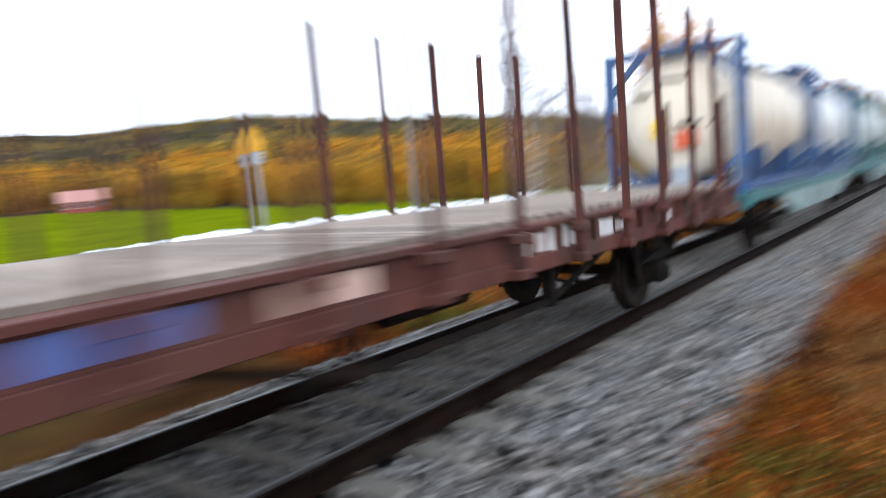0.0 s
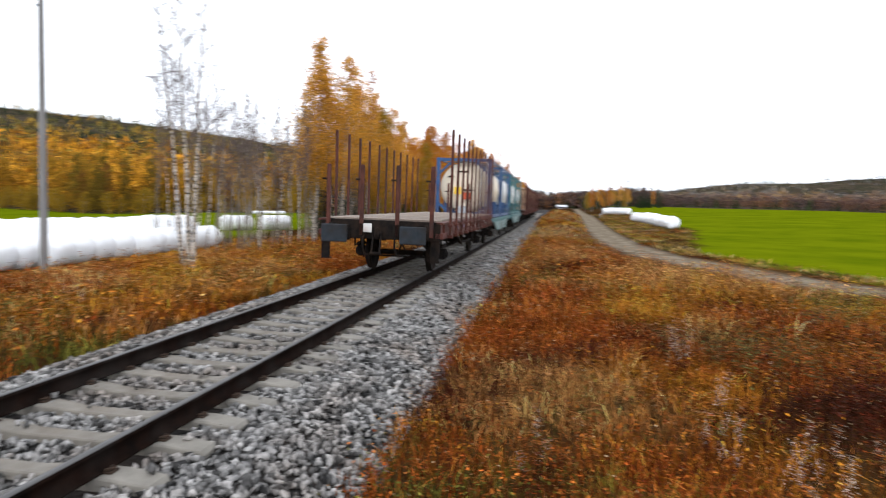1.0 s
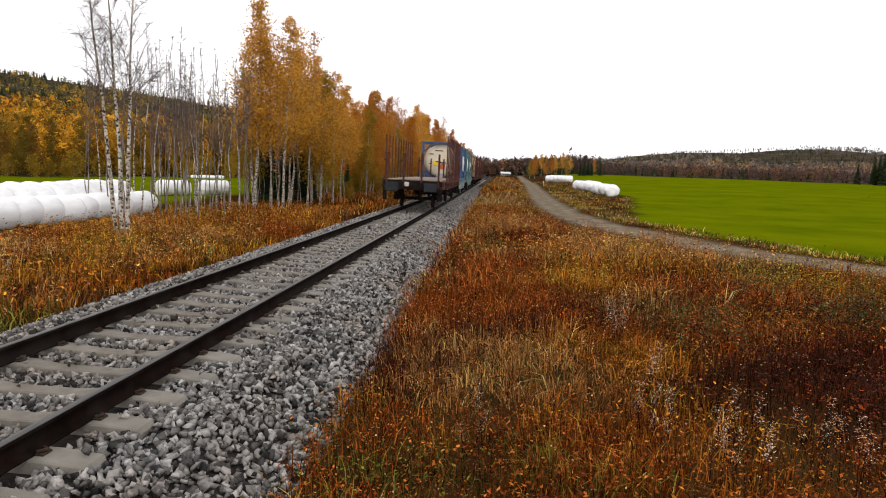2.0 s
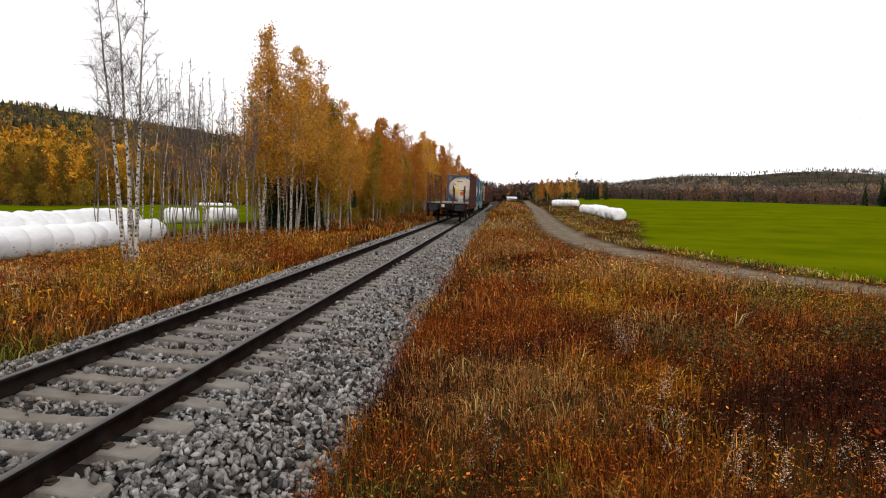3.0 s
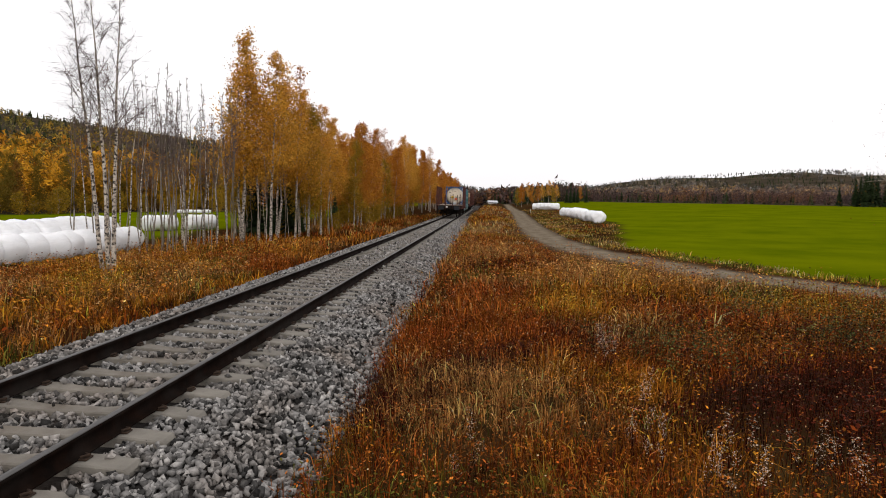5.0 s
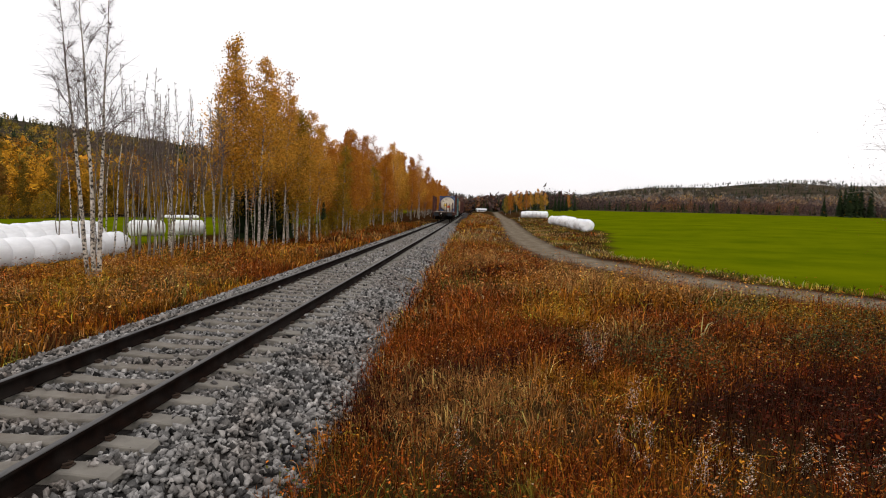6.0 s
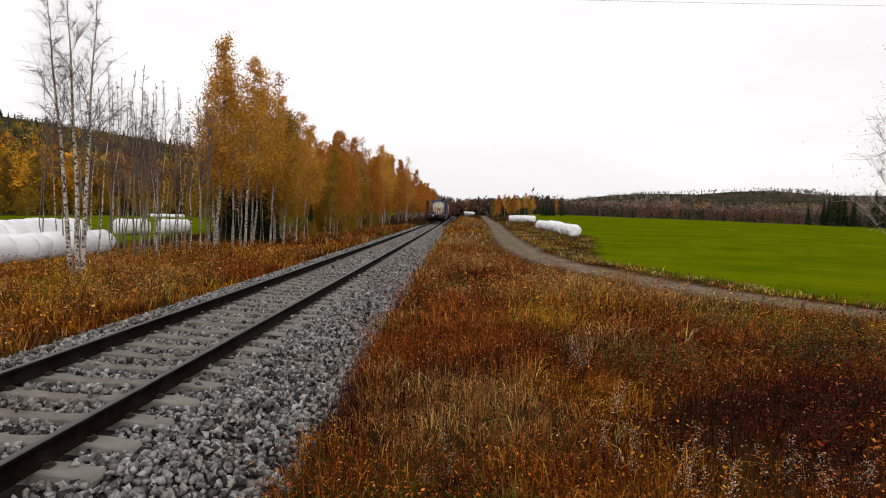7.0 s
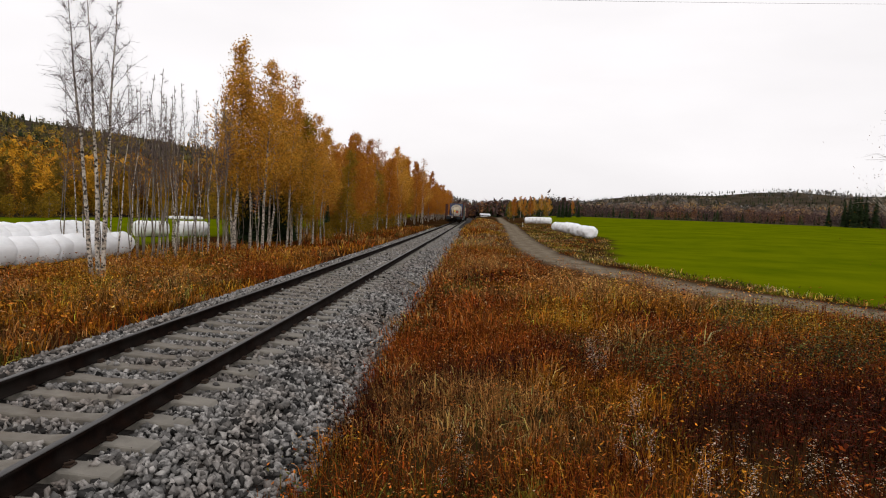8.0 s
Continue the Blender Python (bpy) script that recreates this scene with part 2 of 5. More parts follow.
M = dict(
    ground=ground_mat(),
    # bed coloured near black to stand for the shade between the stones
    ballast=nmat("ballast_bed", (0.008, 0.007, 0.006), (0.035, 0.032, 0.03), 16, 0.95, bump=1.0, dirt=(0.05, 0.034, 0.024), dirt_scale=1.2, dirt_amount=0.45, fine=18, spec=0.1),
    stone=nmat("crushed_stone", (0.088, 0.085, 0.081), (0.3, 0.288, 0.272), 14, 0.9, bump=0.45, dirt=(0.14, 0.10, 0.07), dirt_scale=1.1, dirt_amount=0.5, fine=60, island=0.95, spec=0.2),
    concrete=nmat("sleeper_concrete", (0.15, 0.136, 0.115), (0.22, 0.203, 0.172), 6, 0.92, bump=0.35, dirt=(0.115, 0.09, 0.066), dirt_scale=2.0, dirt_amount=0.6, fine=70, random3=0.12),
    rail=nmat("rail_rust", (0.004, 0.003, 0.0025), (0.012, 0.006, 0.004), 7, 0.9, 0.0, spec=0.02, bump=0.3, dirt=(0.018, 0.015, 0.013), dirt_scale=2, dirt_amount=0.7),
    rail_top=nmat("rail_head_worn", (0.06, 0.057, 0.055), (0.12, 0.115, 0.11), 5, 0.5, 0.85, bump=0.05, stretch3=(6, 0.4, 6)),
    clip=nmat("rail_clip", (0.03, 0.018, 0.012), (0.06, 0.035, 0.02), 20, 0.8, 0.3),
    red=nmat("red_brown_wagon_paint", (0.062, 0.02, 0.015), (0.115, 0.039, 0.028), 3, 0.7, spec=0.2, bump=0.12, dirt=(0.055, 0.032, 0.022), dirt_scale=1.6, dirt_amount=0.8, fine=30),
    stake=nmat("rusted_stake", (0.05, 0.018, 0.014), (0.105, 0.038, 0.027), 5, 0.8, 0.0, spec=0.12, bump=0.15, dirt=(0.03, 0.02, 0.018), dirt_scale=2.2, dirt_amount=0.8),
    black=nmat("grimy_running_gear", (0.006, 0.0055, 0.005), (0.018, 0.014, 0.012), 6, 0.9, 0.0, spec=0.08, bump=0.3, dirt=(0.035, 0.02, 0.012), dirt_scale=3, dirt_amount=0.5),
    tyre=nmat("wheel_tread", (0.10, 0.09, 0.085), (0.2, 0.19, 0.18), 6, 0.4, 0.8),
    buffer=nmat("buffer_steel", (0.014, 0.019, 0.024), (0.03, 0.035, 0.042), 5, 0.65, 0.0, spec=0.15, bump=0.1, dirt=(0.02, 0.015, 0.012), dirt_scale=3, dirt_amount=0.8),
    plank=nmat("weathered_deck_plank", (0.17, 0.13, 0.10), (0.30, 0.25, 0.205), 3, 0.9, bump=0.5, dirt=(0.09, 0.06, 0.045), dirt_scale=0.9, dirt_amount=0.6, fine=25, stretch3=(0.5, 7, 7), random3=0.25),
    white=nmat("faded_white_paint", (0.52, 0.5, 0.47), (0.72, 0.7, 0.67), 6, 0.6, dirt=(0.25, 0.16, 0.12), dirt_scale=3, dirt_amount=0.6),
    blue_patch=nmat("blue_spray_paint", (0.06, 0.10, 0.3), (0.10, 0.16, 0.4), 5, 0.5, dirt=(0.15, 0.07, 0.06), dirt_scale=3, dirt_amount=0.5),
    pale=nmat("pale_primer_patch", (0.5, 0.33, 0.26), (0.62, 0.44, 0.35), 4, 0.7, dirt=(0.2, 0.08, 0.05), dirt_scale=3, dirt_amount=0.6),
    blue=nmat("blue_frame_paint", (0.018, 0.055, 0.15), (0.035, 0.09, 0.21), 3, 0.5, bump=0.08, dirt=(0.05, 0.04, 0.04), dirt_scale=2, dirt_amount=0.6),
    teal=nmat("teal_frame_paint", (0.02, 0.10, 0.105), (0.045, 0.16, 0.165), 3, 0.55, bump=0.08, dirt=(0.06, 0.05, 0.045), dirt_scale=1.6, dirt_amount=0.7),
    belly=nmat("pale_teal_sill", (0.2, 0.28, 0.27), (0.3, 0.38, 0.365), 3, 0.6, bump=0.08, dirt=(0.08, 0.07, 0.06), dirt_scale=1.4, dirt_amount=0.8),
    cream=nmat("cream_tank_paint", (0.62, 0.53, 0.4), (0.74, 0.66, 0.53), 1.6, 0.45, bump=0.05, dirt=(0.36, 0.26, 0.17), dirt_scale=0.9, dirt_amount=0.6, stretch3=(1, 1, 0.5)),
    offwhite=nmat("off_white_tank_paint", (0.6, 0.6, 0.58), (0.74, 0.74, 0.72), 1.6, 0.45, bump=0.05, dirt=(0.33, 0.29, 0.25), dirt_scale=0.9, dirt_amount=0.6, stretch3=(1, 1, 0.5)),
    yellow=nmat("yellow_placard", (0.72, 0.46, 0.02), (0.8, 0.54, 0.03), 5, 0.5),
    orange=nmat("orange_plate", (0.5, 0.08, 0.03), (0.6, 0.12, 0.045), 5, 0.5),
    grate=nmat("walkway_grating", (0.05, 0.06, 0.07), (0.13, 0.14, 0.15), 8, 0.6, 0.5),
    wrap=nmat("white_bale_wrap", (0.82, 0.83, 0.84), (0.9, 0.905, 0.91), 2.5, 0.32, bump=0.35, dirt=(0.45, 0.45, 0.43), dirt_scale=1.2, dirt_amount=0.35, fine=6, stretch3=(1, 1, 3)),
    pole=nmat("grey_pole_wood", (0.16, 0.15, 0.145), (0.27, 0.26, 0.25), 3, 0.85, bump=0.4, dirt=(0.08, 0.07, 0.06), dirt_scale=1.5, dirt_amount=0.5, stretch3=(6, 6, 0.6)),
    steel=nmat("galvanised_post", (0.34, 0.36, 0.38), (0.46, 0.48, 0.5), 4, 0.5, 0.5),
    sign_orange=nmat("yellow_orange_sign", (0.75, 0.36, 0.01), (0.82, 0.43, 0.02), 6, 0.5),
    wire=nmat("dark_wire", (0.03, 0.03, 0.03), (0.06, 0.06, 0.06), 5, 0.5, 0.5),
    birch=birch_mat(),
    bark=nmat("dull_bark", (0.10, 0.08, 0.06), (0.23, 0.185, 0.14), 5, 0.9, bump=0.5, dirt=(0.3, 0.28, 0.25), dirt_scale=2, dirt_amount=0.35, stretch3=(3, 3, 0.8)),
    twig=nmat("twigs", (0.075, 0.05, 0.045), (0.14, 0.10, 0.09), 6, 0.9),
    gold=leaf_mat("golden_leaves", [(0.09, 0.04, 0.008), (0.5, 0.21, 0.025), (0.86, 0.46, 0.07), (0.26, 0.14, 0.02), (0.84, 0.38, 0.04), (0.12, 0.06, 0.01)]),
    russet=leaf_mat("russet_leaves", [(0.14, 0.05, 0.014), (0.5, 0.19, 0.025), (0.34, 0.12, 0.02), (0.64, 0.3, 0.03), (0.16, 0.085, 0.016)]),
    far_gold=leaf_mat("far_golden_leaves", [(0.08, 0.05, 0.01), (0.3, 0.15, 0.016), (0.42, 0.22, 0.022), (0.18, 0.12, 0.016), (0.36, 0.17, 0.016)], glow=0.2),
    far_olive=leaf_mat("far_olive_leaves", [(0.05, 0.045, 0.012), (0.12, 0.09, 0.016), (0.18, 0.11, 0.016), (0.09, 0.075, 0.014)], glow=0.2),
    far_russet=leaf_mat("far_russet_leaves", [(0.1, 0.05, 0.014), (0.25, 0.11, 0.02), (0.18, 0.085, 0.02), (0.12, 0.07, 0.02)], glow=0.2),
    olive=leaf_mat("olive_leaves", [(0.08, 0.065, 0.012), (0.26, 0.17, 0.02), (0.42, 0.25, 0.025), (0.14, 0.10, 0.016), (0.36, 0.2, 0.02)]),
    spruce=leaf_mat("spruce_needles", [(0.012, 0.022, 0.009), (0.022, 0.034, 0.013), (0.03, 0.042, 0.016)], glow=0.1),
    woods=leaf_mat("far_woods_foliage", [(0, 0, 0)], attribute="tint", glow=0.15),
    grass=leaf_mat("dry_grass_and_weeds", [(0, 0, 0)], attribute="tint", glow=0.18),
    wall_red=nmat("red_house_boards", (0.28, 0.06, 0.045), (0.36, 0.09, 0.06), 3, 0.8),
    roof_red=nmat("faded_red_roof", (0.42, 0.2, 0.17), (0.5, 0.26, 0.22), 2, 0.8),
    wall_white=nmat("white_house_boards", (0.7, 0.7, 0.69), (0.8, 0.8, 0.79), 2, 0.7),
    roof_grey=nmat("grey_roof", (0.5, 0.51, 0.53), (0.6, 0.61, 0.63), 2, 0.6),
    glass=nmat("window_glass", (0.02, 0.025, 0.03), (0.03, 0.035, 0.04), 2, 0.08),
    log_end=nmat("sawn_log_ends", (0.5, 0.33, 0.18), (0.62, 0.44, 0.26), 8, 0.85, island=0.25),
    log_bark=nmat("pine_log_bark", (0.16, 0.075, 0.04), (0.28, 0.14, 0.08), 4, 0.9, bump=0.5, island=0.35),
)


# ---- mesh helpers ----
def box(bm, x0, x1, y0, y1, z0, z1, bevel=0.0, m=None):
    t = Matrix.Translation(((x0 + x1) / 2, (y0 + y1) / 2, (z0 + z1) / 2)) @ Matrix.Diagonal((x1 - x0, y1 - y0, z1 - z0, 1))
    g = bmesh.ops.create_cube(bm, size=1.0, matrix=(m or Matrix()) @ t)
    if bevel:
        es = list({e for v in g["verts"] for e in v.link_edges})
        bmesh.ops.bevel(bm, geom=es, offset=bevel, segments=1, affect="EDGES", profile=0.5)


def rod(bm, p, q, r0, r1=None, seg=8, caps=True):
    p, q = Vector(p), Vector(q)
    d = q - p
    m = Matrix.Translation((p + q) / 2) @ d.to_track_quat("Z", "Y").to_matrix().to_4x4()
    bmesh.ops.create_cone(bm, cap_ends=caps, segments=seg, radius1=r0, radius2=r0 if r1 is None else r1, depth=d.length, matrix=m)


def lathe(bm, profile, seg=24, m=None):
    """Turns (radius, height) pairs round z."""
    m = m or Matrix()
    rings = []
    for r, h in profile:
        rings.append([bm.verts.new(m @ Vector((r * math.cos(a), r * math.sin(a), h))) for a in (2 * math.pi * i / seg for i in range(seg))])
    for a, b in zip(rings, rings[1:]):
        for i in range(seg):
            bm.faces.new((a[i], a[(i + 1) % seg], b[(i + 1) % seg], b[i]))
    bm.faces.new(rings[0][::-1])
    bm.faces.new(rings[-1])


def prism(bm, outline, x0, x1):
    """An outline of (y, z) pairs drawn out along x."""
    a = [bm.verts.new((x0, y, z)) for y, z in outline]
    b = [bm.verts.new((x1, y, z)) for y, z in outline]
    n = len(outline)
    for i in range(n):
        bm.faces.new((a[i], a[(i + 1) % n], b[(i + 1) % n], b[i]))
    bm.faces.new(a[::-1])
    bm.faces.new(b)


def mesh_of(name, bm, material, shade=False):
    bmesh.ops.recalc_face_normals(bm, faces=bm.faces)
    me = bpy.data.meshes.new(name)
    bm.to_mesh(me)
    bm.free()
    me.materials.append(material)
    if shade:
        me.shade_smooth()
    return me


def part(name, bm, material, parent=None, label="", shade=False):
    me = bm if isinstance(bm, bpy.types.Mesh) else mesh_of(name, bm, material, shade)
    ob = new(name, me)
    ob.parent = parent
    if label:
        tagged(ob, label)
    return ob


def thing(name, label, category, group="", at=None):
    ob = new(name)
    ob.empty_display_size = 0.3
    if at is not None:
        ob.matrix_basis = at
    return tagged(ob, label, category, group)


def fast_mesh(name, verts, faces, material, colors=None):
    """A mesh from number arrays; faces: list of (n, k) index arrays."""
    me = bpy.data.meshes.new(name)
    me.vertices.add(len(verts))
    me.vertices.foreach_set("co", np.asarray(verts, np.float32).ravel())
    loops = np.concatenate([f.ravel() for f in faces]).astype(np.int32)
    sizes = np.concatenate([np.full(len(f), f.shape[1]) for f in faces]).astype(np.int32)
    me.loops.add(len(loops))
    me.loops.foreach_set("vertex_index", loops)
    me.polygons.add(len(sizes))
    me.polygons.foreach_set("loop_start", np.concatenate([[0], np.cumsum(sizes)[:-1]]).astype(np.int32))
    me.polygons.foreach_set("loop_total", sizes)
    if colors is not None:
        at = me.attributes.new("tint", "FLOAT_COLOR", "POINT")
        c4 = np.ones((len(verts), 4), np.float32)
        c4[:, :3] = colors
        at.data.foreach_set("color", c4.ravel())
    me.update(calc_edges=True)
    me.materials.append(material)
    return me

# ---- the ground: one sheet to the horizon ----
def build_ground():
    def spread(lo, hi, step, far):
        v = list(np.arange(lo, hi + 1e-6, step))
        s, a = step, hi
        while a < far:
            s *= 1.16
            a += s
            v.append(a)
        s, a = step, lo
        while a > -far:
            s *= 1.16
            a -= s
            v.insert(0, a)
        return v
    xs, ys = spread(-22, 26, 0.5, 2600), spread(-3, 90, 0.75, 2600)
    verts, zone = [], []
    for y in ys:
        rx = road_x(y)
        slope = (road_x(y + 1) - road_x(y - 1)) / 2
        half = 1.15 * math.sqrt(1 + slope * slope)
        for x in xs:
            verts.append((x, y, ground_z(x, y)))
            r, e = math.hypot(x - CAM_X, y), edge_r(x, y)
            wood = smooth(e - 3, e + 2, r)
            road = (1 - smooth(half - 0.6, half + 0.45, abs(x - rx) + 0.35 * noise.noise((x * 0.5, y * 0.5, 9)))) * (0.85 + 0.15 * smooth(0.1, 0.5, abs(x - rx))) if y > -80 else 0.0
            wob = noise.noise((x * 0.4, y * 0.4, 0)) * 0.8
            near = max(rx + half + 1.0, float(np.interp(y, [33, 40, 65, 95, 120, 250], [0, 12, 16.8, 17.6, 18.8, 30])))
            green = smooth(near, near + 1.4, x + wob) if x > 0 else smooth(15.5, 17.5, -x + wob)
            zone.append(((green * (1 - road)) * (1 - wood), road * (1 - wood), wood))
    nx = len(xs)
    idx = np.arange(len(verts)).reshape(len(ys), nx)
    quads = np.stack([idx[:-1, :-1], idx[:-1, 1:], idx[1:, 1:], idx[1:, :-1]], -1).reshape(-1, 4)
    me = fast_mesh("ground", np.array(verts), [quads], M["ground"])
    at = me.attributes.new("zone", "FLOAT_COLOR", "POINT")
    c4 = np.ones((len(verts), 4), np.float32)
    c4[:, :3] = zone
    at.data.foreach_set("color", c4.ravel())
    me.shade_smooth()
    tagged(new("ground", me), "autumn railway bank, green fields and gravel road", "ground", kind="structure")


build_ground()


# ---- the track ----
def stations(far):
    ys, y = [], -14.0
    while y < far:
        ys.append(y)
        y += 1.0 if y < 30 else 6.0
    return ys


def sweep(name, outline, material, far, shade=False):
    """Sweeps (x, z) pairs along the line of the track."""
    ys = stations(far)
    n = len(outline)
    verts = [(track_x(y) + x, y, track_z(y) + z) for y in ys for x, z in outline]
    idx = np.arange(len(verts)).reshape(len(ys), n)
    quads = np.stack([idx[:-1], np.roll(idx, -1, 1)[:-1], np.roll(idx, -1, 1)[1:], idx[1:]], -1).reshape(-1, 4)
    me = fast_mesh(name, np.array(verts), [quads, idx[:1], idx[-1:, ::-1]], material)
    if shade:
        me.shade_smooth()
    return me


def build_track():
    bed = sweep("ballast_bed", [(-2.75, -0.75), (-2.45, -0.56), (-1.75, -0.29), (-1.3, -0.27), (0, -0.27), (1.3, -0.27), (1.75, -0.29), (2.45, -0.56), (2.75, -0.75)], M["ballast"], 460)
    tagged(new("ballast_bed", bed), "crushed stone ballast bed under the track, coloured near black as shade between stones", "ballast", kind="structure")
    for side in (-0.797, 0.797):
        foot = [(-0.07, -0.172), (-0.07, -0.158), (-0.018, -0.142), (-0.012, -0.05), (-0.036, -0.036), (-0.036, -0.006), (0.036, -0.006), (0.036, -0.036), (0.012, -0.05), (0.018, -0.142), (0.07, -0.158), (0.07, -0.172)]
        rail = tagged(new("rail", sweep("rail", [(side + x, z) for x, z in foot], M["rail"], 460)), "dark rusted steel rail on concrete sleepers", "rail", "rails of the track")
        head = [(side - 0.033, -0.0055), (side - 0.028, 0.0), (side + 0.028, 0.0), (side + 0.033, -0.0055)]
        part("running_surface", sweep("running_surface", head, M["rail_top"], 460), None, rail, "worn bright rail head")


def build_sleepers():
    rng = random.Random(4)
    bm = bmesh.new()
    # low in the middle, raised under the rails, with sloping ends
    xs = [-1.3, -1.27, -0.98, -0.6, -0.3, 0.3, 0.6, 0.98, 1.27, 1.3]
    zt = [-0.235, -0.2, -0.178, -0.178, -0.205, -0.205, -0.178, -0.178, -0.2, -0.235]
    wt = [0.11, 0.12, 0.125, 0.12, 0.095, 0.095, 0.12, 0.125, 0.12, 0.11]
    rings = [[bm.verts.new(c) for c in ((x, -w - 0.02, z - 0.12), (x, -w, z - 0.012), (x, -w + 0.012, z), (x, w - 0.012, z), (x, w, z - 0.012), (x, w + 0.02, z - 0.12))] for x, z, w in zip(xs, zt, wt)]
    for a, b in zip(rings, rings[1:]):
        for i in range(6):
            bm.faces.new((a[i], a[(i + 1) % 6], b[(i + 1) % 6], b[i]))
    bm.faces.new(rings[0])
    bm.faces.new(rings[-1][::-1])
    body = mesh_of("sleeper", bm, M["concrete"])
    bm = bmesh.new()
    box(bm, -0.035, 0.035, -0.05, 0.05, -0.182, -0.165, 0.004)
    rod(bm, (-0.02, -0.04, -0.155), (0.035, 0.0, -0.145), 0.012, seg=6)
    rod(bm, (0.035, 0.0, -0.145), (-0.02, 0.04, -0.155), 0.012, seg=6)
    clip = mesh_of("rail_clip", bm, M["clip"])
    for i in range(300):
        y = FIRST_SLEEPER + i * SPACING
        ob = new("sleeper", body)
        ob.matrix_basis = pose(track_x(y) + rng.uniform(-0.02, 0.02), y + rng.uniform(-0.02, 0.02), track_z(y), 0, rng.uniform(-0.3, 0.3), rng.uniform(-0.6, 0.6) - 0.58)
        tagged(ob, "worn grey concrete sleeper bedded in ballast", "sleeper", "sleepers of the track")
        if 2.5 < y < 22:
            for x, turn in ((-0.9, 180), (-0.694, 0), (0.694, 180), (0.9, 0)):
                c = part("rail_clip", clip, None, ob)
                c.matrix_basis = pose(x, 0, 0.004, 0, 0, turn)


def build_stones():
    rs = np.random.RandomState(11)
    cube = np.array([(-1, -1, -1), (1, -1, -1), (1, 1, -1), (-1, 1, -1), (-1, -1, 1), (1, -1, 1), (1, 1, 1), (-1, 1, 1)], float)
    tri = np.array([(0, 2, 1), (0, 3, 2), (4, 5, 6), (4, 6, 7), (0, 1, 5), (0, 5, 4), (1, 2, 6), (1, 6, 5), (2, 3, 7), (2, 7, 6), (3, 0, 4), (3, 4, 7)])
    pts = []
    for y0, y1, density, size in ((1.8, 11, 500, 0.0295), (11, 24, 360, 0.031), (24, 50, 190, 0.036), (50, 95, 70, 0.045)):
        n = int(density * 5.2 * (y1 - y0))
        pts.append(np.stack([rs.uniform(-2.6, 2.6, n), rs.uniform(y0, y1, n), size * rs.uniform(0.55, 1.35, n)], 1))
    p = np.concatenate(pts)
    near = np.abs((p[:, 1] - FIRST_SLEEPER + SPACING / 2) % SPACING - SPACING / 2)
    on_sleeper = (near < 0.13) & (np.abs(p[:, 0]) < 1.3)
    on_rail = np.abs(np.abs(p[:, 0]) - 0.797) < 0.10
    p = p[~on_rail & (~on_sleeper | (rs.rand(len(p)) < 0.035))]
    z = np.interp(np.abs(p[:, 0]), [0, 0.5, 1.3, 1.75, 2.45, 2.75], [-0.25, -0.255, -0.25, -0.27, -0.56, -0.72])
    near = np.abs((p[:, 1] - FIRST_SLEEPER + SPACING / 2) % SPACING - SPACING / 2)
    z = np.where((near < 0.13) & (np.abs(p[:, 0]) < 1.3), -0.165, z)
    tx, tz = np.array([track_x(y) for y in p[:, 1]]), np.array([track_z(y) for y in p[:, 1]])
    n = len(p)
    c = cube[None] * rs.uniform(0.35, 1.2, (n, 8, 3)) * rs.uniform(0.5, 1.3, (n, 1, 3)) * np.array([1.25, 1.0, 0.62]) * p[:, None, 2:3]
    q = rs.normal(size=(n, 4))
    q /= np.linalg.norm(q, axis=1)[:, None]
    a, b, d, e = q.T
    rot = np.stack([np.stack([1 - 2 * (d * d + e * e), 2 * (b * d - a * e), 2 * (b * e + a * d)], -1), np.stack([2 * (b * d + a * e), 1 - 2 * (b * b + e * e), 2 * (d * e - a * b)], -1), np.stack([2 * (b * e - a * d), 2 * (d * e + a * b), 1 - 2 * (b * b + d * d)], -1)], 1)
    c = np.einsum("nij,nkj->nki", rot, c)
    c += np.stack([p[:, 0] + tx, p[:, 1], z + tz + p[:, 2] * 0.25 + rs.uniform(-0.014, 0.018, n)], 1)[:, None]
    faces = (tri[None] + 8 * np.arange(n)[:, None, None]).reshape(-1, 3)
    tagged(new("ballast_stones", fast_mesh("ballast_stones", c.reshape(-1, 3), [faces], M["stone"])), "loose grey crushed ballast stones around the sleepers", "gravel", kind="stuff")


build_track()
build_sleepers()
build_stones()

# ---- the train ----
WHEEL_R = 0.46


def wheelset_mesh():
    bm = bmesh.new()
    turn = pose(0, 0, 0, 0, 90, 0)
    for s in (-1, 1):
        prof = [(0.08, -0.09), (0.09, -0.08), (0.30, -0.055), (0.40, -0.068), (0.485, -0.068), (0.488, -0.045), (0.465, -0.03), (0.455, 0.065), (0.40, 0.065), (0.30, 0.03), (0.12, 0.05), (0.10, 0.09)]
        lathe(bm, [(r, h) for r, h in prof], 28, pose(0.797 * s, 0, 0) @ (turn if s > 0 else pose(0, 0, 0, 0, -90, 0)))
        for k in range(3):
            a = 2.1 * k
            rod(bm, (0.855 * s, 0.2 * math.cos(a), 0.2 * math.sin(a)), (0.862 * s, 0.2 * math.cos(a), 0.2 * math.sin(a)), 0.035, seg=6)
    rod(bm, (-1.02, 0, 0), (1.02, 0, 0), 0.075, seg=12)
    return mesh_of("wheelset", bm, M["black"])


WHEELSET = wheelset_mesh()


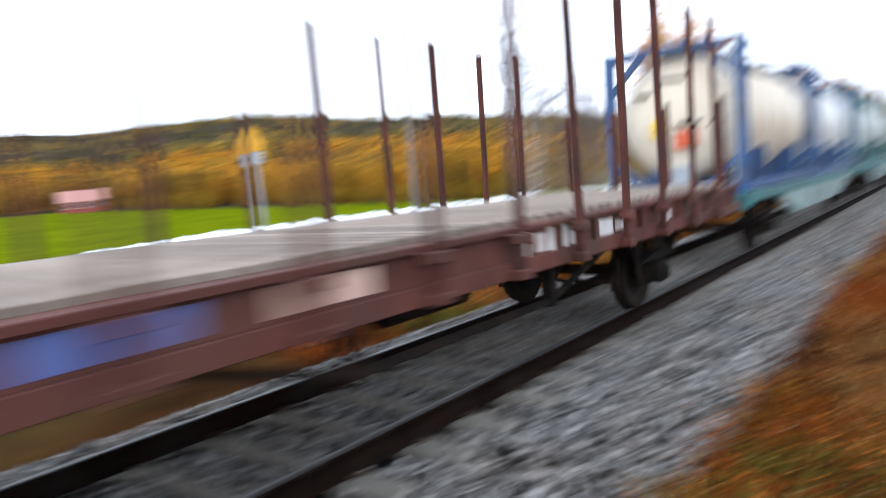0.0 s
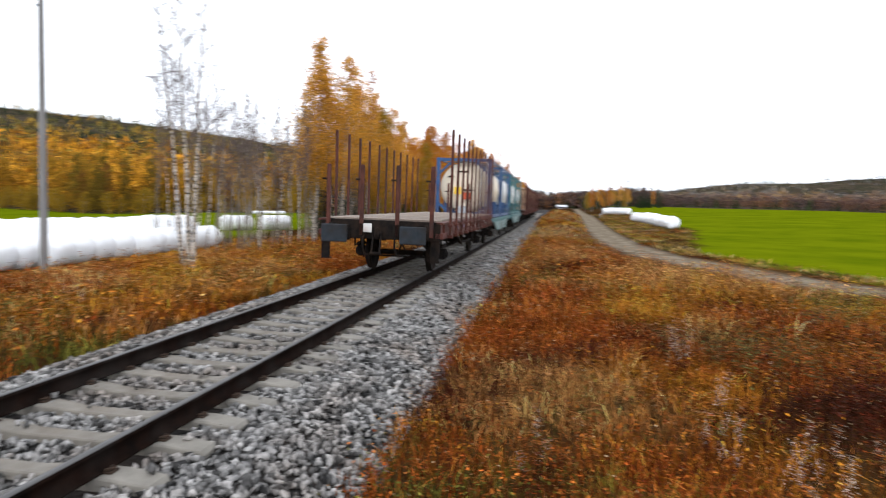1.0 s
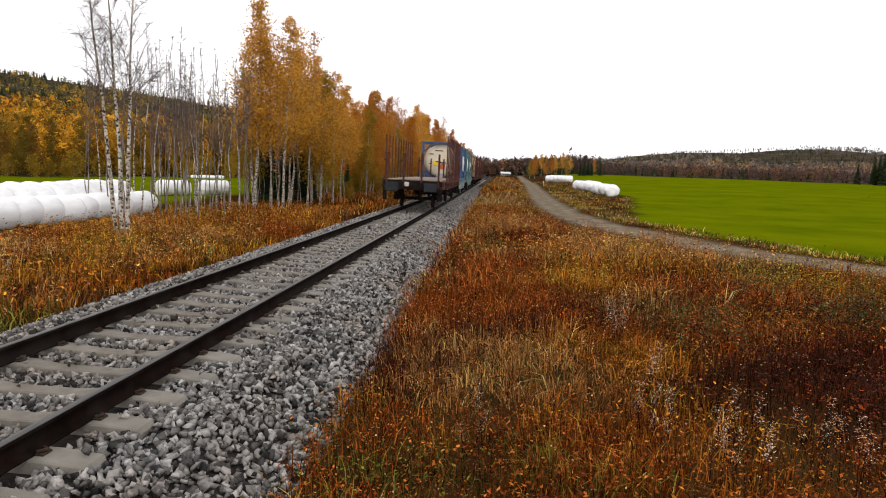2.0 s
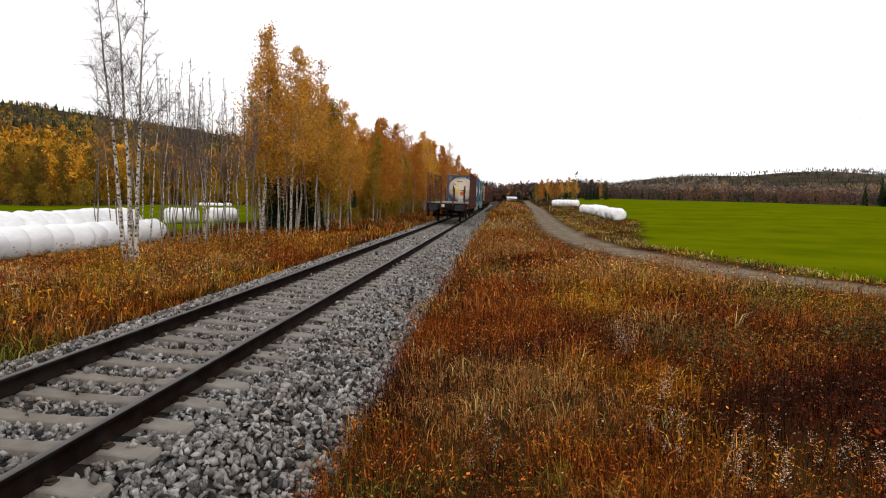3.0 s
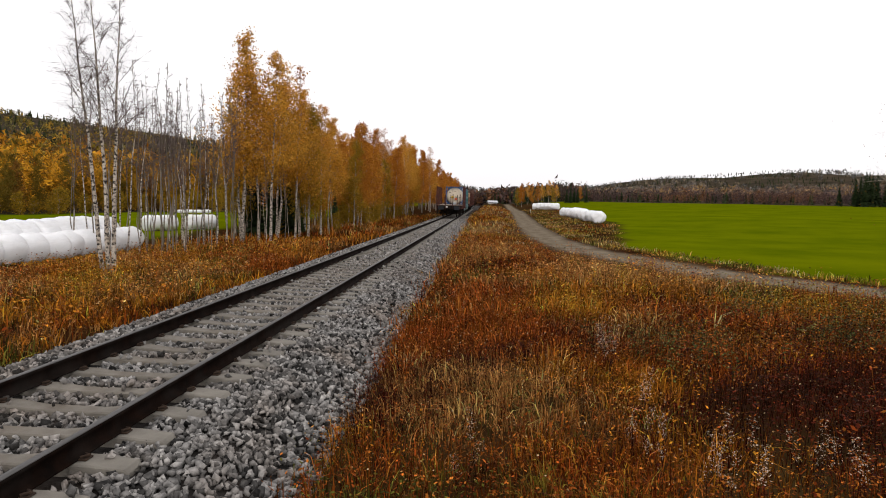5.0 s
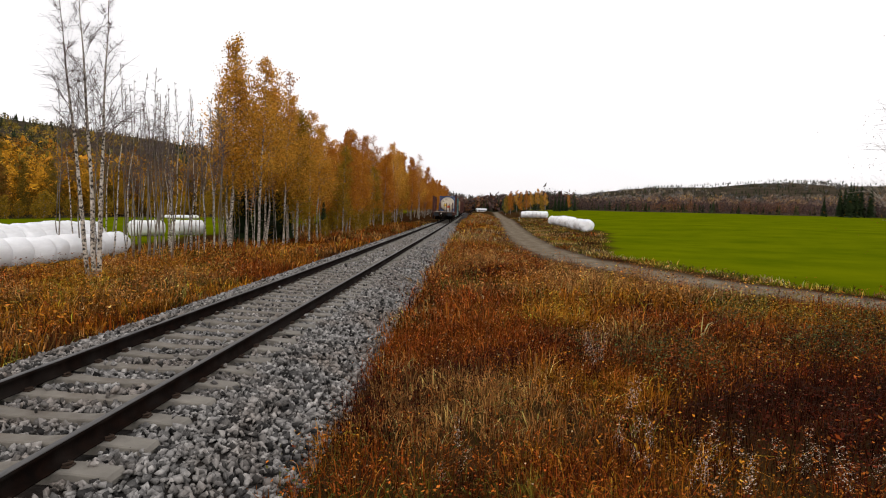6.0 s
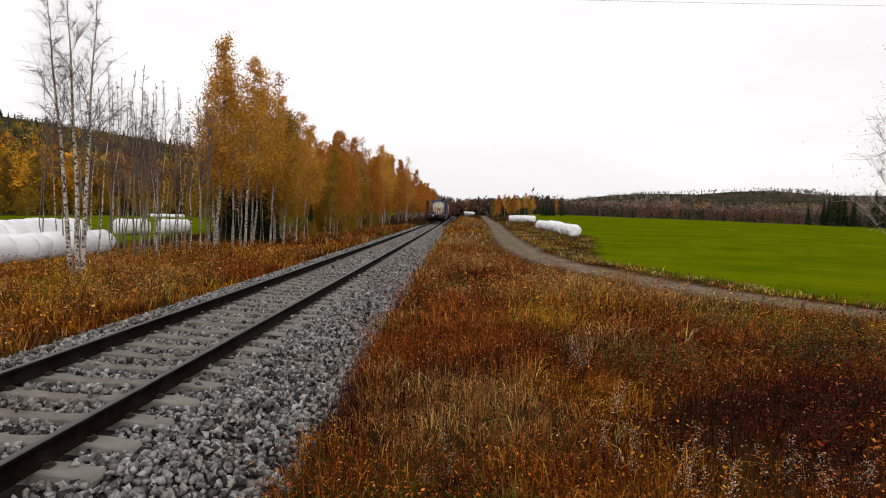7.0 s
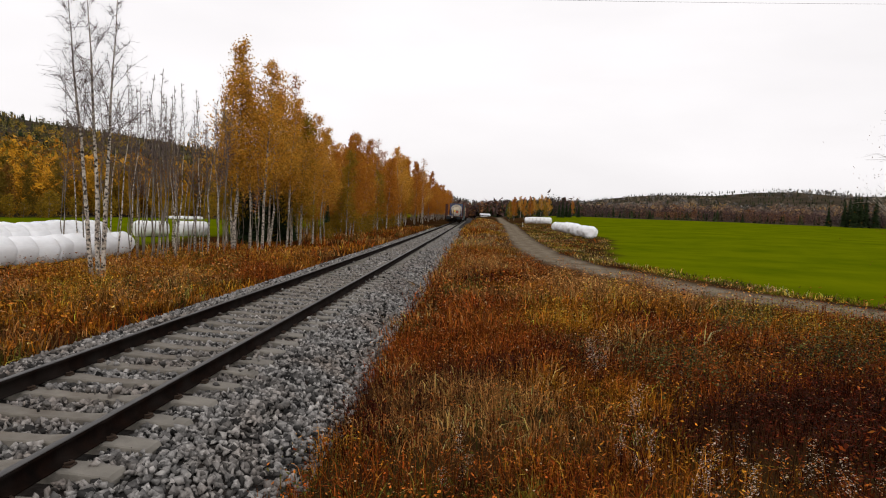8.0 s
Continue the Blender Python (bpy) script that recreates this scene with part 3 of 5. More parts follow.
def running_gear(wagon, y):
    """Axle guards, boxes and leaf springs round one axle."""
    for s in (-1, 1):
        bm = bmesh.new()
        prism(bm, [(y - 0.62, 0.98), (y + 0.62, 0.98), (y + 0.24, 0.3), (y + 0.13, 0.3), (y + 0.15, 0.84), (y - 0.15, 0.84), (y - 0.13, 0.3), (y - 0.24, 0.3)], s * 0.98, s * 1.0)
        part("axle_guard", bm, M["black"], wagon)
        bm = bmesh.new()
        box(bm, min(s * 0.98, s * 1.2), max(s * 0.98, s * 1.2), y - 0.13, y + 0.13, 0.33, 0.6, 0.03)
        rod(bm, (s * 1.2, y, 0.46), (s * 1.24, y, 0.46), 0.09, seg=10)
        part("axle_box", bm, M["black"], wagon)
        bm = bmesh.new()
        for k in range(6):
            h = 0.58 - 0.085 * k
            box(bm, s * 1.1 - 0.05, s * 1.1 + 0.05, y - h, y + h, 0.62 + 0.016 * k, 0.634 + 0.016 * k)
        for e in (-0.6, 0.6):
            rod(bm, (s * 1.1, y + e, 0.62), (s * 1.1, y + e * 1.14, 0.95), 0.025, seg=6)
        part("leaf_spring", bm, M["black"], wagon)
        for e in (-1, 1):
            bm = bmesh.new()
            box(bm, s * 0.797 - 0.05, s * 0.797 + 0.05, y + e * 0.52 - 0.035, y + e * 0.52 + 0.035, 0.28, 0.66, 0.012)
            rod(bm, (s * 0.797, y + e * 0.54, 0.62), (s * 0.797, y + e * 0.56, 1.0), 0.02, seg=6)
            part("brake_shoe", bm, M["black"], wagon)
    bm = bmesh.new()
    for e in (-1, 1):
        rod(bm, (-0.85, y + e * 0.55, 0.4), (0.85, y + e * 0.55, 0.4), 0.025, seg=6)
        rod(bm, (0, y + e * 0.55, 0.42), (0, y - e * 0.2, 0.8), 0.02, seg=6)
    part("brake_rigging", bm, M["black"], wagon)
    ob = part("wheelset", WHEELSET, None, wagon, "steel wheelset with grimy wheels")
    ob.matrix_basis = pose(0, y, WHEEL_R)
    return ob


def couplers(wagon, length):
    for y, d in ((0, -1), (length, 1)):
        for s in (-1, 1):
            bm = bmesh.new()
            rod(bm, (s * 0.9, y, 1.06), (s * 0.9, y + d * 0.32, 1.06), 0.13, seg=14)
            rod(bm, (s * 0.9, y + d * 0.3, 1.06), (s * 0.9, y + d * 0.56, 1.06), 0.09, seg=14)
            box(bm, s * 0.9 - 0.2, s * 0.9 + 0.2, y + d * 0.02 - 0.02, y + d * 0.02 + 0.02, 0.88, 1.24, 0.01)
            case = part("buffer", bm, M["black"], wagon)
            bm = bmesh.new()
            box(bm, s * 0.9 - 0.3, s * 0.9 + 0.3, y + d * 0.58 - 0.025, y + d * 0.58 + 0.025, 0.86, 1.26, 0.02)
            part("buffer_head", bm, M["buffer"], case, "rectangular dark steel buffer plate")
        bm = bmesh.new()
        box(bm, -0.06, 0.06, min(y, y + d * 0.3), max(y, y + d * 0.3), 0.98, 1.1, 0.02)
        box(bm, -0.04, 0.04, y + d * 0.3 - 0.05, y + d * 0.3 + 0.05, 1.02, 1.2, 0.02)
        for s in (-1, 1):
            rod(bm, (s * 0.09, y + d * 0.22, 1.04), (s * 0.09, y + d * 0.34, 0.62), 0.022, seg=6)
        rod(bm, (-0.13, y + d * 0.34, 0.62), (0.13, y + d * 0.34, 0.62), 0.03, seg=6)
        part("screw_coupling", bm, M["black"], wagon)
        for s in (-0.35, 0.4):
            bm = bmesh.new()
            pts = [(s, y, 1.0), (s, y + d * 0.18, 0.95), (s + 0.02, y + d * 0.26, 0.75), (s + 0.06, y + d * 0.2, 0.58), (s + 0.14, y + d * 0.1, 0.56)]
            for p, q in zip(pts, pts[1:]):
                rod(bm, p, q, 0.025, seg=6)
            part("brake_hose", bm, M["black"], wagon)


def stake_wagon(name, label, fancy=True):
    L = 12.8
    w = thing(name, label, "wagon", "wagons of the train")
    # sills with proud flanges and a recessed web
    for s in (-1, 1):
        bm = bmesh.new()
        a, b = sorted((s * 1.33, s * 1.42))
        box(bm, a, b, 0.02, L - 0.02, 1.0, 1.33)
        a, b = sorted((s * 1.30, s * 1.475))
        box(bm, a, b, 0.0, L, 1.31, 1.36, 0.006)
        box(bm, a, b, 0.0, L, 0.98, 1.11, 0.006)
        for k in range(12):
            y = 0.35 + k * 1.1
            box(bm, a + 0.01, b - 0.01, y - 0.015, y + 0.015, 1.1, 1.32)
        part("side_sill", bm, M["red"], w)
        # trussed queen posts under the sill
        for y0, z0, y1, z1 in ((3.9, 0.98, 5.2, 0.62), (5.2, 0.62, 7.6, 0.62), (7.6, 0.62, 8.9, 0.98)):
            bm = bmesh.new()
            rod(bm, (s * 1.2, y0, z0), (s * 1.2, y1, z1), 0.035, seg=6)
            part("truss_rod", bm, M["black"], w)
        for y in (5.2, 7.6):
            bm = bmesh.new()
            box(bm, s * 1.2 - 0.05, s * 1.2 + 0.05, y - 0.05, y + 0.05, 0.58, 1.0)
            part("queen_post", bm, M["black"], w)
    for s in (-0.35, 0.35):
        bm = bmesh.new()
        box(bm, s - 0.06, s + 0.06, 0.1, L - 0.1, 0.92, 1.22)
        part("centre_sill", bm, M["black"], w)
    for y in (1.2, 3.2, 5.2, 6.4, 7.6, 9.6, 11.6):
        bm = bmesh.new()
        box(bm, -1.31, 1.31, y - 0.06, y + 0.06, 1.0, 1.34)
        part("cross_member", bm, M["black"], w)
    for y, d in ((0, -1), (L, 1)):
        bm = bmesh.new()
        a, b = sorted((y - d * 0.12, y + d * 0.0))
        box(bm, -1.42, 1.42, a, b, 0.92, 1.36, 0.012)
        for s in (-1.12, -0.4, 0.4, 1.12):
            box(bm, s - 0.07, s + 0.07, y - 0.05 + d * 0.05, y + 0.05 + d * 0.05, 0.94, 1.28, 0.01)
        part("headstock", bm, M["black"], w)
        for s in (-1.22, -0.42, 0.42, 1.22):
            bm = bmesh.new()
            box(bm, s - 0.045, s + 0.045, y + d * 0.06 - 0.04, y + d * 0.06 + 0.04, 1.0, 2.62, 0.01)
            box(bm, s - 0.03, s + 0.03, y + d * 0.06 - 0.06, y + d * 0.06 + 0.06, 2.1, 2.16)
            stake = part("end_stake", bm, M["stake"], w)
            bm = bmesh.new()
            rod(bm, (s - 0.16, y + d * 0.06, 2.28), (s + 0.06, y + d * 0.06, 2.28), 0.022, seg=6)
            part("stake_lever", bm, M["black"], stake)
    bm = bmesh.new()
    box(bm, -1.3, 1.3, -0.095, 0.095, 0, 0.055, 0.006)
    plank = mesh_of("plank", bm, M["plank"])
    rng = random.Random(9)
    for k in range(63):
        ob = part("plank", plank, None, w)
        ob.matrix_basis = pose(rng.uniform(-0.012, 0.012), 0.2 + k * 0.2, 1.345 + rng.uniform(0, 0.006), 0, 0, rng.uniform(-0.15, 0.15))
    for s in (-1, 1):
        for k in range(12 if s > 0 else 11):
            y = 0.75 + k * 0.98 if s > 0 else 1.45 + k * 1.03
            lean = rng.uniform(-0.03, 0.03)
            bm = bmesh.new()
            x = s * 1.53
            box(bm, x - 0.028, x + 0.028, y - 0.038, y + 0.038, 0.98, 3.54, 0.008)
            bmesh.ops.rotate(bm, verts=bm.verts, cent=(x, y, 1.0), matrix=Matrix.Rotation(lean, 3, "X"))
            st = part("side_stake", bm, M["stake"], w)
            a, b = sorted((s * 1.475, s * 1.59))
            for z in (0.98, 1.24):
                bm = bmesh.new()
                box(bm, a, b, y - 0.075, y + 0.075, z, z + 0.075, 0.008)
                part("stake_pocket", bm, M["red"], st)
    if fancy:
        def patch(y0, y1, z0, z1, m, n):
            bm = bmesh.new()
            box(bm, 1.421, 1.425, y0, y1, z0, z1 + 0.05)
            part(n, bm, m, w)
        patch(3.3, 4.05, 1.13, 1.24, M["blue_patch"], "blue_paint_patch")
        patch(2.4, 2.9, 1.12, 1.22, M["blue_patch"], "blue_paint_patch")
        patch(4.5, 5.2, 1.13, 1.24, M["pale"], "primer_patch")
        for y0, y1, z0, z1 in ((6.85, 7.0, 1.1, 1.25), (7.03, 7.2, 1.12, 1.22), (7.24, 7.34, 1.1, 1.26), (7.5, 7.58, 1.1, 1.25), (7.62, 7.7, 1.12, 1.24), (7.74, 7.86, 1.1, 1.26), (8.2, 8.5, 1.12, 1.22), (8.55, 8.75, 1.14, 1.2), (9.75, 10.05, 1.1, 1.22)):
            patch(y0, y1, z0, z1, M["white"], "marking")
        bm = bmesh.new()
        box(bm, -0.36, -0.16, -0.115, -0.1, 1.08, 1.28, 0.004)
        part("tail_plate", bm, M["white"], w, "small pale tail plate on the headstock")
        for s in (-1.3, 1.3):
            bm = bmesh.new()
            prism(bm, [(0.24, 0.42), (0.24, 0.45), (0.06, 0.45), (0.06, 0.95), (0.03, 0.95), (0.03, 0.42)], s - 0.1, s + 0.1)
            part("shunter_step", bm, M["black"], w)
    bm = bmesh.new()
    rod(bm, (-0.2, 4.6, 0.72), (-0.2, 5.5, 0.72), 0.2, seg=14)
    rod(bm, (0.35, 6.3, 0.75), (0.35, 7.4, 0.75), 0.16, seg=14)
    rod(bm, (0.1, 2.6, 0.7), (0.1, 10.2, 0.7), 0.03, seg=6)
    part("brake_cylinder", bm, M["black"], w)
    couplers(w, L)
    return w, [running_gear(w, y) for y in (2.4, 10.4)], L


def flat_wagon():
    L = 13.2
    w = thing("container_flat_wagon", "teal flat wagon with pale belly sills carrying tank containers", "wagon", "wagons of the train")
    for s in (-1, 1):
        bm = bmesh.new()
        a, b = sorted((s * 1.18, s * 1.30))
        box(bm, a, b, 0, L, 1.0, 1.17, 0.01)
        part("side_sill", bm, M["teal"], w)
        bm = bmesh.new()
        a, b = sorted((s * 1.2, s * 1.27))
        prism(bm, [(2.2, 1.0), (3.9, 0.56), (L - 3.9, 0.56), (L - 2.2, 1.0)], a, b)
        part("belly_sill", bm, M["belly"], w, "pale teal fish-belly sill")
        for k in range(7):
            bm = bmesh.new()
            y = 3.9 + k * (L - 7.8) / 6
            a, b = sorted((s * 1.27, s * 1.30))
            box(bm, a, b, y - 0.03, y + 0.03, 0.56, 1.0)
            part("web_stiffener", bm, M["belly"], w)
    for y, d in ((0, -1), (L, 1)):
        bm = bmesh.new()
        a, b = sorted((y, y - d * 0.16))
        box(bm, -1.3, 1.3, a, b, 0.9, 1.175, 0.012)
        part("headstock", bm, M["teal"], w)
    bm = bmesh.new()
    for y in np.linspace(0.6, L - 0.6, 9):
        box(bm, -1.18, 1.18, y - 0.08, y + 0.08, 1.0, 1.16)
    box(bm, -0.3, 0.3, 0.1, L - 0.1, 0.8, 1.12)
    part("underframe", bm, M["black"], w)
    couplers(w, L)
    return w, [running_gear(w, y) for y in (2.0, L - 2.0)], L


def tank_container(frame_mat, tank_mat, label):
    L, W, H = 6.06, 2.44, 2.6
    c = thing("tank_container", label, "container", "tank containers on the train")
    h = W / 2
    for y in (0.0, L):
        d = 1 if y == 0 else -1
        a, b = sorted((y, y + d * 0.15))
        for s in (-1, 1):
            bm = bmesh.new()
            x0, x1 = sorted((s * h, s * (h - 0.16)))
            box(bm, x0, x1, a, b, 0, H, 0.012)
            for z in (0, H - 0.12):
                box(bm, x0 - 0.008, x1 + 0.008, a - 0.006, b + 0.006, z, z + 0.118, 0.008)
            part("corner_post", bm, frame_mat, c)
        for z0, z1 in ((H - 0.14, H - 0.01), (0.01, 0.15)):
            bm = bmesh.new()
            box(bm, -h + 0.16, h - 0.16, a + 0.01, b - 0.02, z0, z1, 0.008)
            part("end_rail", bm, frame_mat, c)
        for s in (-1, 1):
            for z, zz in ((H - 0.13, H - 0.74), (0.14, 0.66)):
                bm = bmesh.new()
                tri = [(s * (h - 0.76), z), (s * (h - 0.62), z), (s * (h - 0.15), zz + (0.14 if zz > 1 else -0.14)), (s * (h - 0.15), zz)]
                lo = [bm.verts.new((u, y + d * 0.03, v)) for u, v in tri]
                hi = [bm.verts.new((u, y + d * 0.12, v)) for u, v in tri]
                for i in range(4):
                    bm.faces.new((lo[i], lo[(i + 1) % 4], hi[(i + 1) % 4], hi[i]))
                bm.faces.new(lo[::-1])
                bm.faces.new(hi)
                part("corner_brace", bm, frame_mat, c)
    for s in (-1, 1):
        bm = bmesh.new()
        a, b = sorted((s * (h - 0.02), s * (h - 0.12)))
        box(bm, a, b, 0.15, L - 0.15, 0.02, 0.16, 0.006)
        part("bottom_rail", bm, frame_mat, c)
        bm = bmesh.new()
        box(bm, a, b, 0.15, L - 0.15, H - 0.1, H - 0.03, 0.006)
        part("top_rail", bm, frame_mat, c)
        for y0, y1 in ((0.15, 1.0), (L - 0.15, L - 1.0)):
            bm = bmesh.new()
            rod(bm, (s * (h - 0.07), y0, 0.75), (s * (h - 0.07), y1, 0.14), 0.04, seg=4)
            part("side_brace", bm, frame_mat, c)
        for y in (1.7, L - 1.7):
            bm = bmesh.new()
            prism(bm, [(y - 0.12, 0.1), (y + 0.12, 0.1), (y + 0.07, 0.75), (y - 0.07, 0.75)], *sorted((s * 0.5, s * 1.1)))
            part("saddle", bm, frame_mat, c)
    bm = bmesh.new()
    R0, zc = 1.1, 1.33
    prof = [(0.05, 0.14), (0.45, 0.17), (0.8, 0.26), (1.0, 0.38), (1.08, 0.5), (R0, 0.62), (R0, L - 0.62), (1.08, L - 0.5), (1.0, L - 0.38), (0.8, L - 0.26), (0.45, L - 0.17), (0.05, L - 0.14)]
    lathe(bm, prof, 40, pose(0, 0, zc, -90, 0, 0))
    tank = part("tank", bm, tank_mat, c, shade=True)
    for y in (0.75, 2.0, 3.03, 4.1, L - 0.75):
        bm = bmesh.new()
        lathe(bm, [(R0 + 0.002, y - 0.04), (R0 + 0.02, y - 0.035), (R0 + 0.02, y + 0.035), (R0 + 0.002, y + 0.04)], 40, pose(0, 0, zc, -90, 0, 0))
        part("tank_band", bm, tank_mat, tank, shade=False)
    bm = bmesh.new()
    lathe(bm, [(0.3, 0), (0.3, 0.16), (0.26, 0.2), (0.05, 0.22)], 20, pose(0, L / 2, zc + R0 - 0.02))
    part("manhole", bm, M["steel"], tank)
    for k in range(5):
        bm = bmesh.new()
        box(bm, -0.62 + k * 0.24, -0.46 + k * 0.24, 0.2, L - 0.2, H - 0.06, H - 0.025)
        part("walkway_plank", bm, M["grate"], c)
    for y in np.linspace(0.4, L - 0.4, 4):
        bm = bmesh.new()
        box(bm, -h + 0.12, h - 0.12, y - 0.02, y + 0.02, H - 0.1, H - 0.06)
        part("walkway_bearer", bm, M["grate"], c)
    bm = bmesh.new()
    for s in (0.72, 1.02):
        rod(bm, (s, -0.0 + 0.03, 0.15), (s, 0.03, H - 0.14), 0.018, seg=6)
    for k in range(7):
        rod(bm, (0.72, 0.03, 0.35 + k * 0.3), (1.02, 0.03, 0.35 + k * 0.3), 0.012, seg=6)
    part("ladder", bm, M["steel"], c)
    # plates and placards on the rear dish and its valve box
    for n, m, x0, x1, z0, z1, y in (("placard", M["yellow"], -0.42, -0.12, 1.02, 1.34, 0.12), ("orange_plate", M["orange"], 0.0, 0.36, 0.8, 1.1, 0.11), ("data_plate", M["black"], 0.02, 0.42, 1.18, 1.25, 0.11), ("marking", M["black"], -0.72, -0.45, 1.75, 1.82, 0.2), ("marking", M["black"], -0.35, 0.2, 1.98, 2.05, 0.22)):
        bm = bmesh.new()
        box(bm, x0, x1, y - 0.008, y + 0.15, z0, z1)
        part(n, bm, m, tank)
    bm = bmesh.new()
    box(bm, -0.2, 0.25, 0.02, 0.4, 0.16, 0.5, 0.02)
    part("valve_box", bm, M["steel"], c)
    return c


def log_load():
    rs = random.Random(21)
    load = thing("log_stack", "stack of brown pine logs with pale sawn ends on a wagon", "logs", "log stacks on the train")
    for k in range(2):
        y0 = 0.5 + k * 6.0
        bm, be = bmesh.new(), bmesh.new()
        z, row = 1.46, 0
        while z < 3.3:
            x = -1.28 + (row % 2) * 0.13
            while x < 1.32:
                r = rs.uniform(0.1, 0.135)
                a, b = y0 + rs.uniform(-0.12, 0.12), y0 + 5.5 + rs.uniform(-0.12, 0.12)
                rod(bm, (x, a, z), (x, b, z), r, r * 0.85, 8)
                for e, f, rr in ((a, -0.004, r), (b, 0.004, r * 0.85)):
                    rod(be, (x, e + f, z), (x, e - f, z), rr * 0.93, seg=8)
                x += r * 2.05
            z += 0.225
            row += 1
        tagged(part("logs", bm, M["log_bark"], load), kind="stuff")
        tagged(part("log_ends", be, M["log_end"], load), kind="stuff")
    return load


def build_train():
    """Each entry: the thing, its place along the train, its height above the rail, and the wheels that turn."""
    carried = []
    w1, a1, L1 = stake_wagon("stake_wagon", "empty red-brown stake wagon with grey plank deck")
    carried.append((w1, 0.0, 0.0, a1))
    w2, a2, L2 = flat_wagon()
    s2 = L1 + 1.22
    carried.append((w2, s2, 0.0, a2))
    w3 = copy_thing(w2, Matrix())
    s3 = s2 + L2 + 1.22
    carried.append((w3, s3, 0.0, [o for o in w3.children if o.name.startswith("wheelset")]))
    c1 = tank_container(M["blue"], M["cream"], "cream tank in a blue steel container frame")
    c2 = tank_container(M["blue"], M["offwhite"], "off-white tank in a blue steel container frame")
    c3 = tank_container(M["teal"], M["offwhite"], "off-white tank in a teal steel container frame")
    c4 = copy_thing(c3, Matrix())
    for c, y in ((c1, s2 + 0.35), (c2, s2 + 6.75), (c3, s3 + 0.35), (c4, s3 + 6.75)):
        carried.append((c, y, 1.176, []))
    w4, a4, _ = stake_wagon("timber_wagon", "red-brown stake wagon loaded with pine logs", False)
    s = s3 + L2 + 1.22
    load = log_load()
    carried += [(w4, s, 0.0, a4), (load, s, 0.0, [])]
    for k in range(3):
        s += L1 + 1.22
        w = copy_thing(w4, Matrix())
        carried.append((w, s, 0.0, [o for o in w.children if o.name.startswith("wheelset")]))
        carried.append((copy_thing(load, Matrix()), s, 0.0, []))
    return carried


TRAIN = build_train()


def rear_at(t):
    """How far along the track the last headstock is at t seconds."""
    return -2.4 + 18.2 * t - 0.62 * t * t + 0.03 * t ** 3


def motions():
    for ob, offset, up, wheels in TRAIN:
        rows = []
        for k in range(33):
            t = k * 0.25
            y = rear_at(t) + offset
            rise = math.degrees(math.atan((track_z(y + 10) - track_z(y)) / 10))
            turn = -math.degrees(math.atan((track_x(y + 10) - track_x(y)) / 10))
            rows.append((t, pose(track_x(y), y, track_z(y) + up, rise, 0, turn)))
        walk(ob, rows)
        for w in wheels:
            x, y0, z = w.matrix_basis.translation
            walk(w, [(f / FPS, pose(x, y0, z, -math.degrees((rear_at(f / FPS) + 2.4) / WHEEL_R))) for f in range(241)])

# ---- trees ----
def tube(verts, faces, pts, radii, seg=6):
    """Adds a tapering tube along points to vert and face lists."""
    base = len(verts)
    for i, p in enumerate(pts):
        d = Vector(pts[min(i + 1, len(pts) - 1)]) - Vector(pts[max(i - 1, 0)])
        q = d.to_track_quat("Z", "Y")
        for k in range(seg):
            a = 2 * math.pi * k / seg
            verts.append(Vector(p) + q @ Vector((math.cos(a) * radii[i], math.sin(a) * radii[i], 0)))
    for i in range(len(pts) - 1):
        for k in range(seg):
            a, b = base + i * seg + k, base + i * seg + (k + 1) % seg
            faces.append((a, b, b + seg, a + seg))


def leaf_quads(rs, centres, size):
    n = len(centres)
    u = rs.normal(size=(n, 3))
    u /= np.linalg.norm(u, axis=1)[:, None]
    v = np.cross(u, rs.normal(size=(n, 3)))
    v /= np.linalg.norm(v, axis=1)[:, None]
    s = size * rs.uniform(0.6, 1.4, (n, 1))
    u, v = u * s, v * s * 0.72
    verts = np.stack([centres - u, centres - v * 0.9, centres + u, centres + v * 0.9], 1).reshape(-1, 3)
    return verts, np.arange(n * 4).reshape(-1, 4)


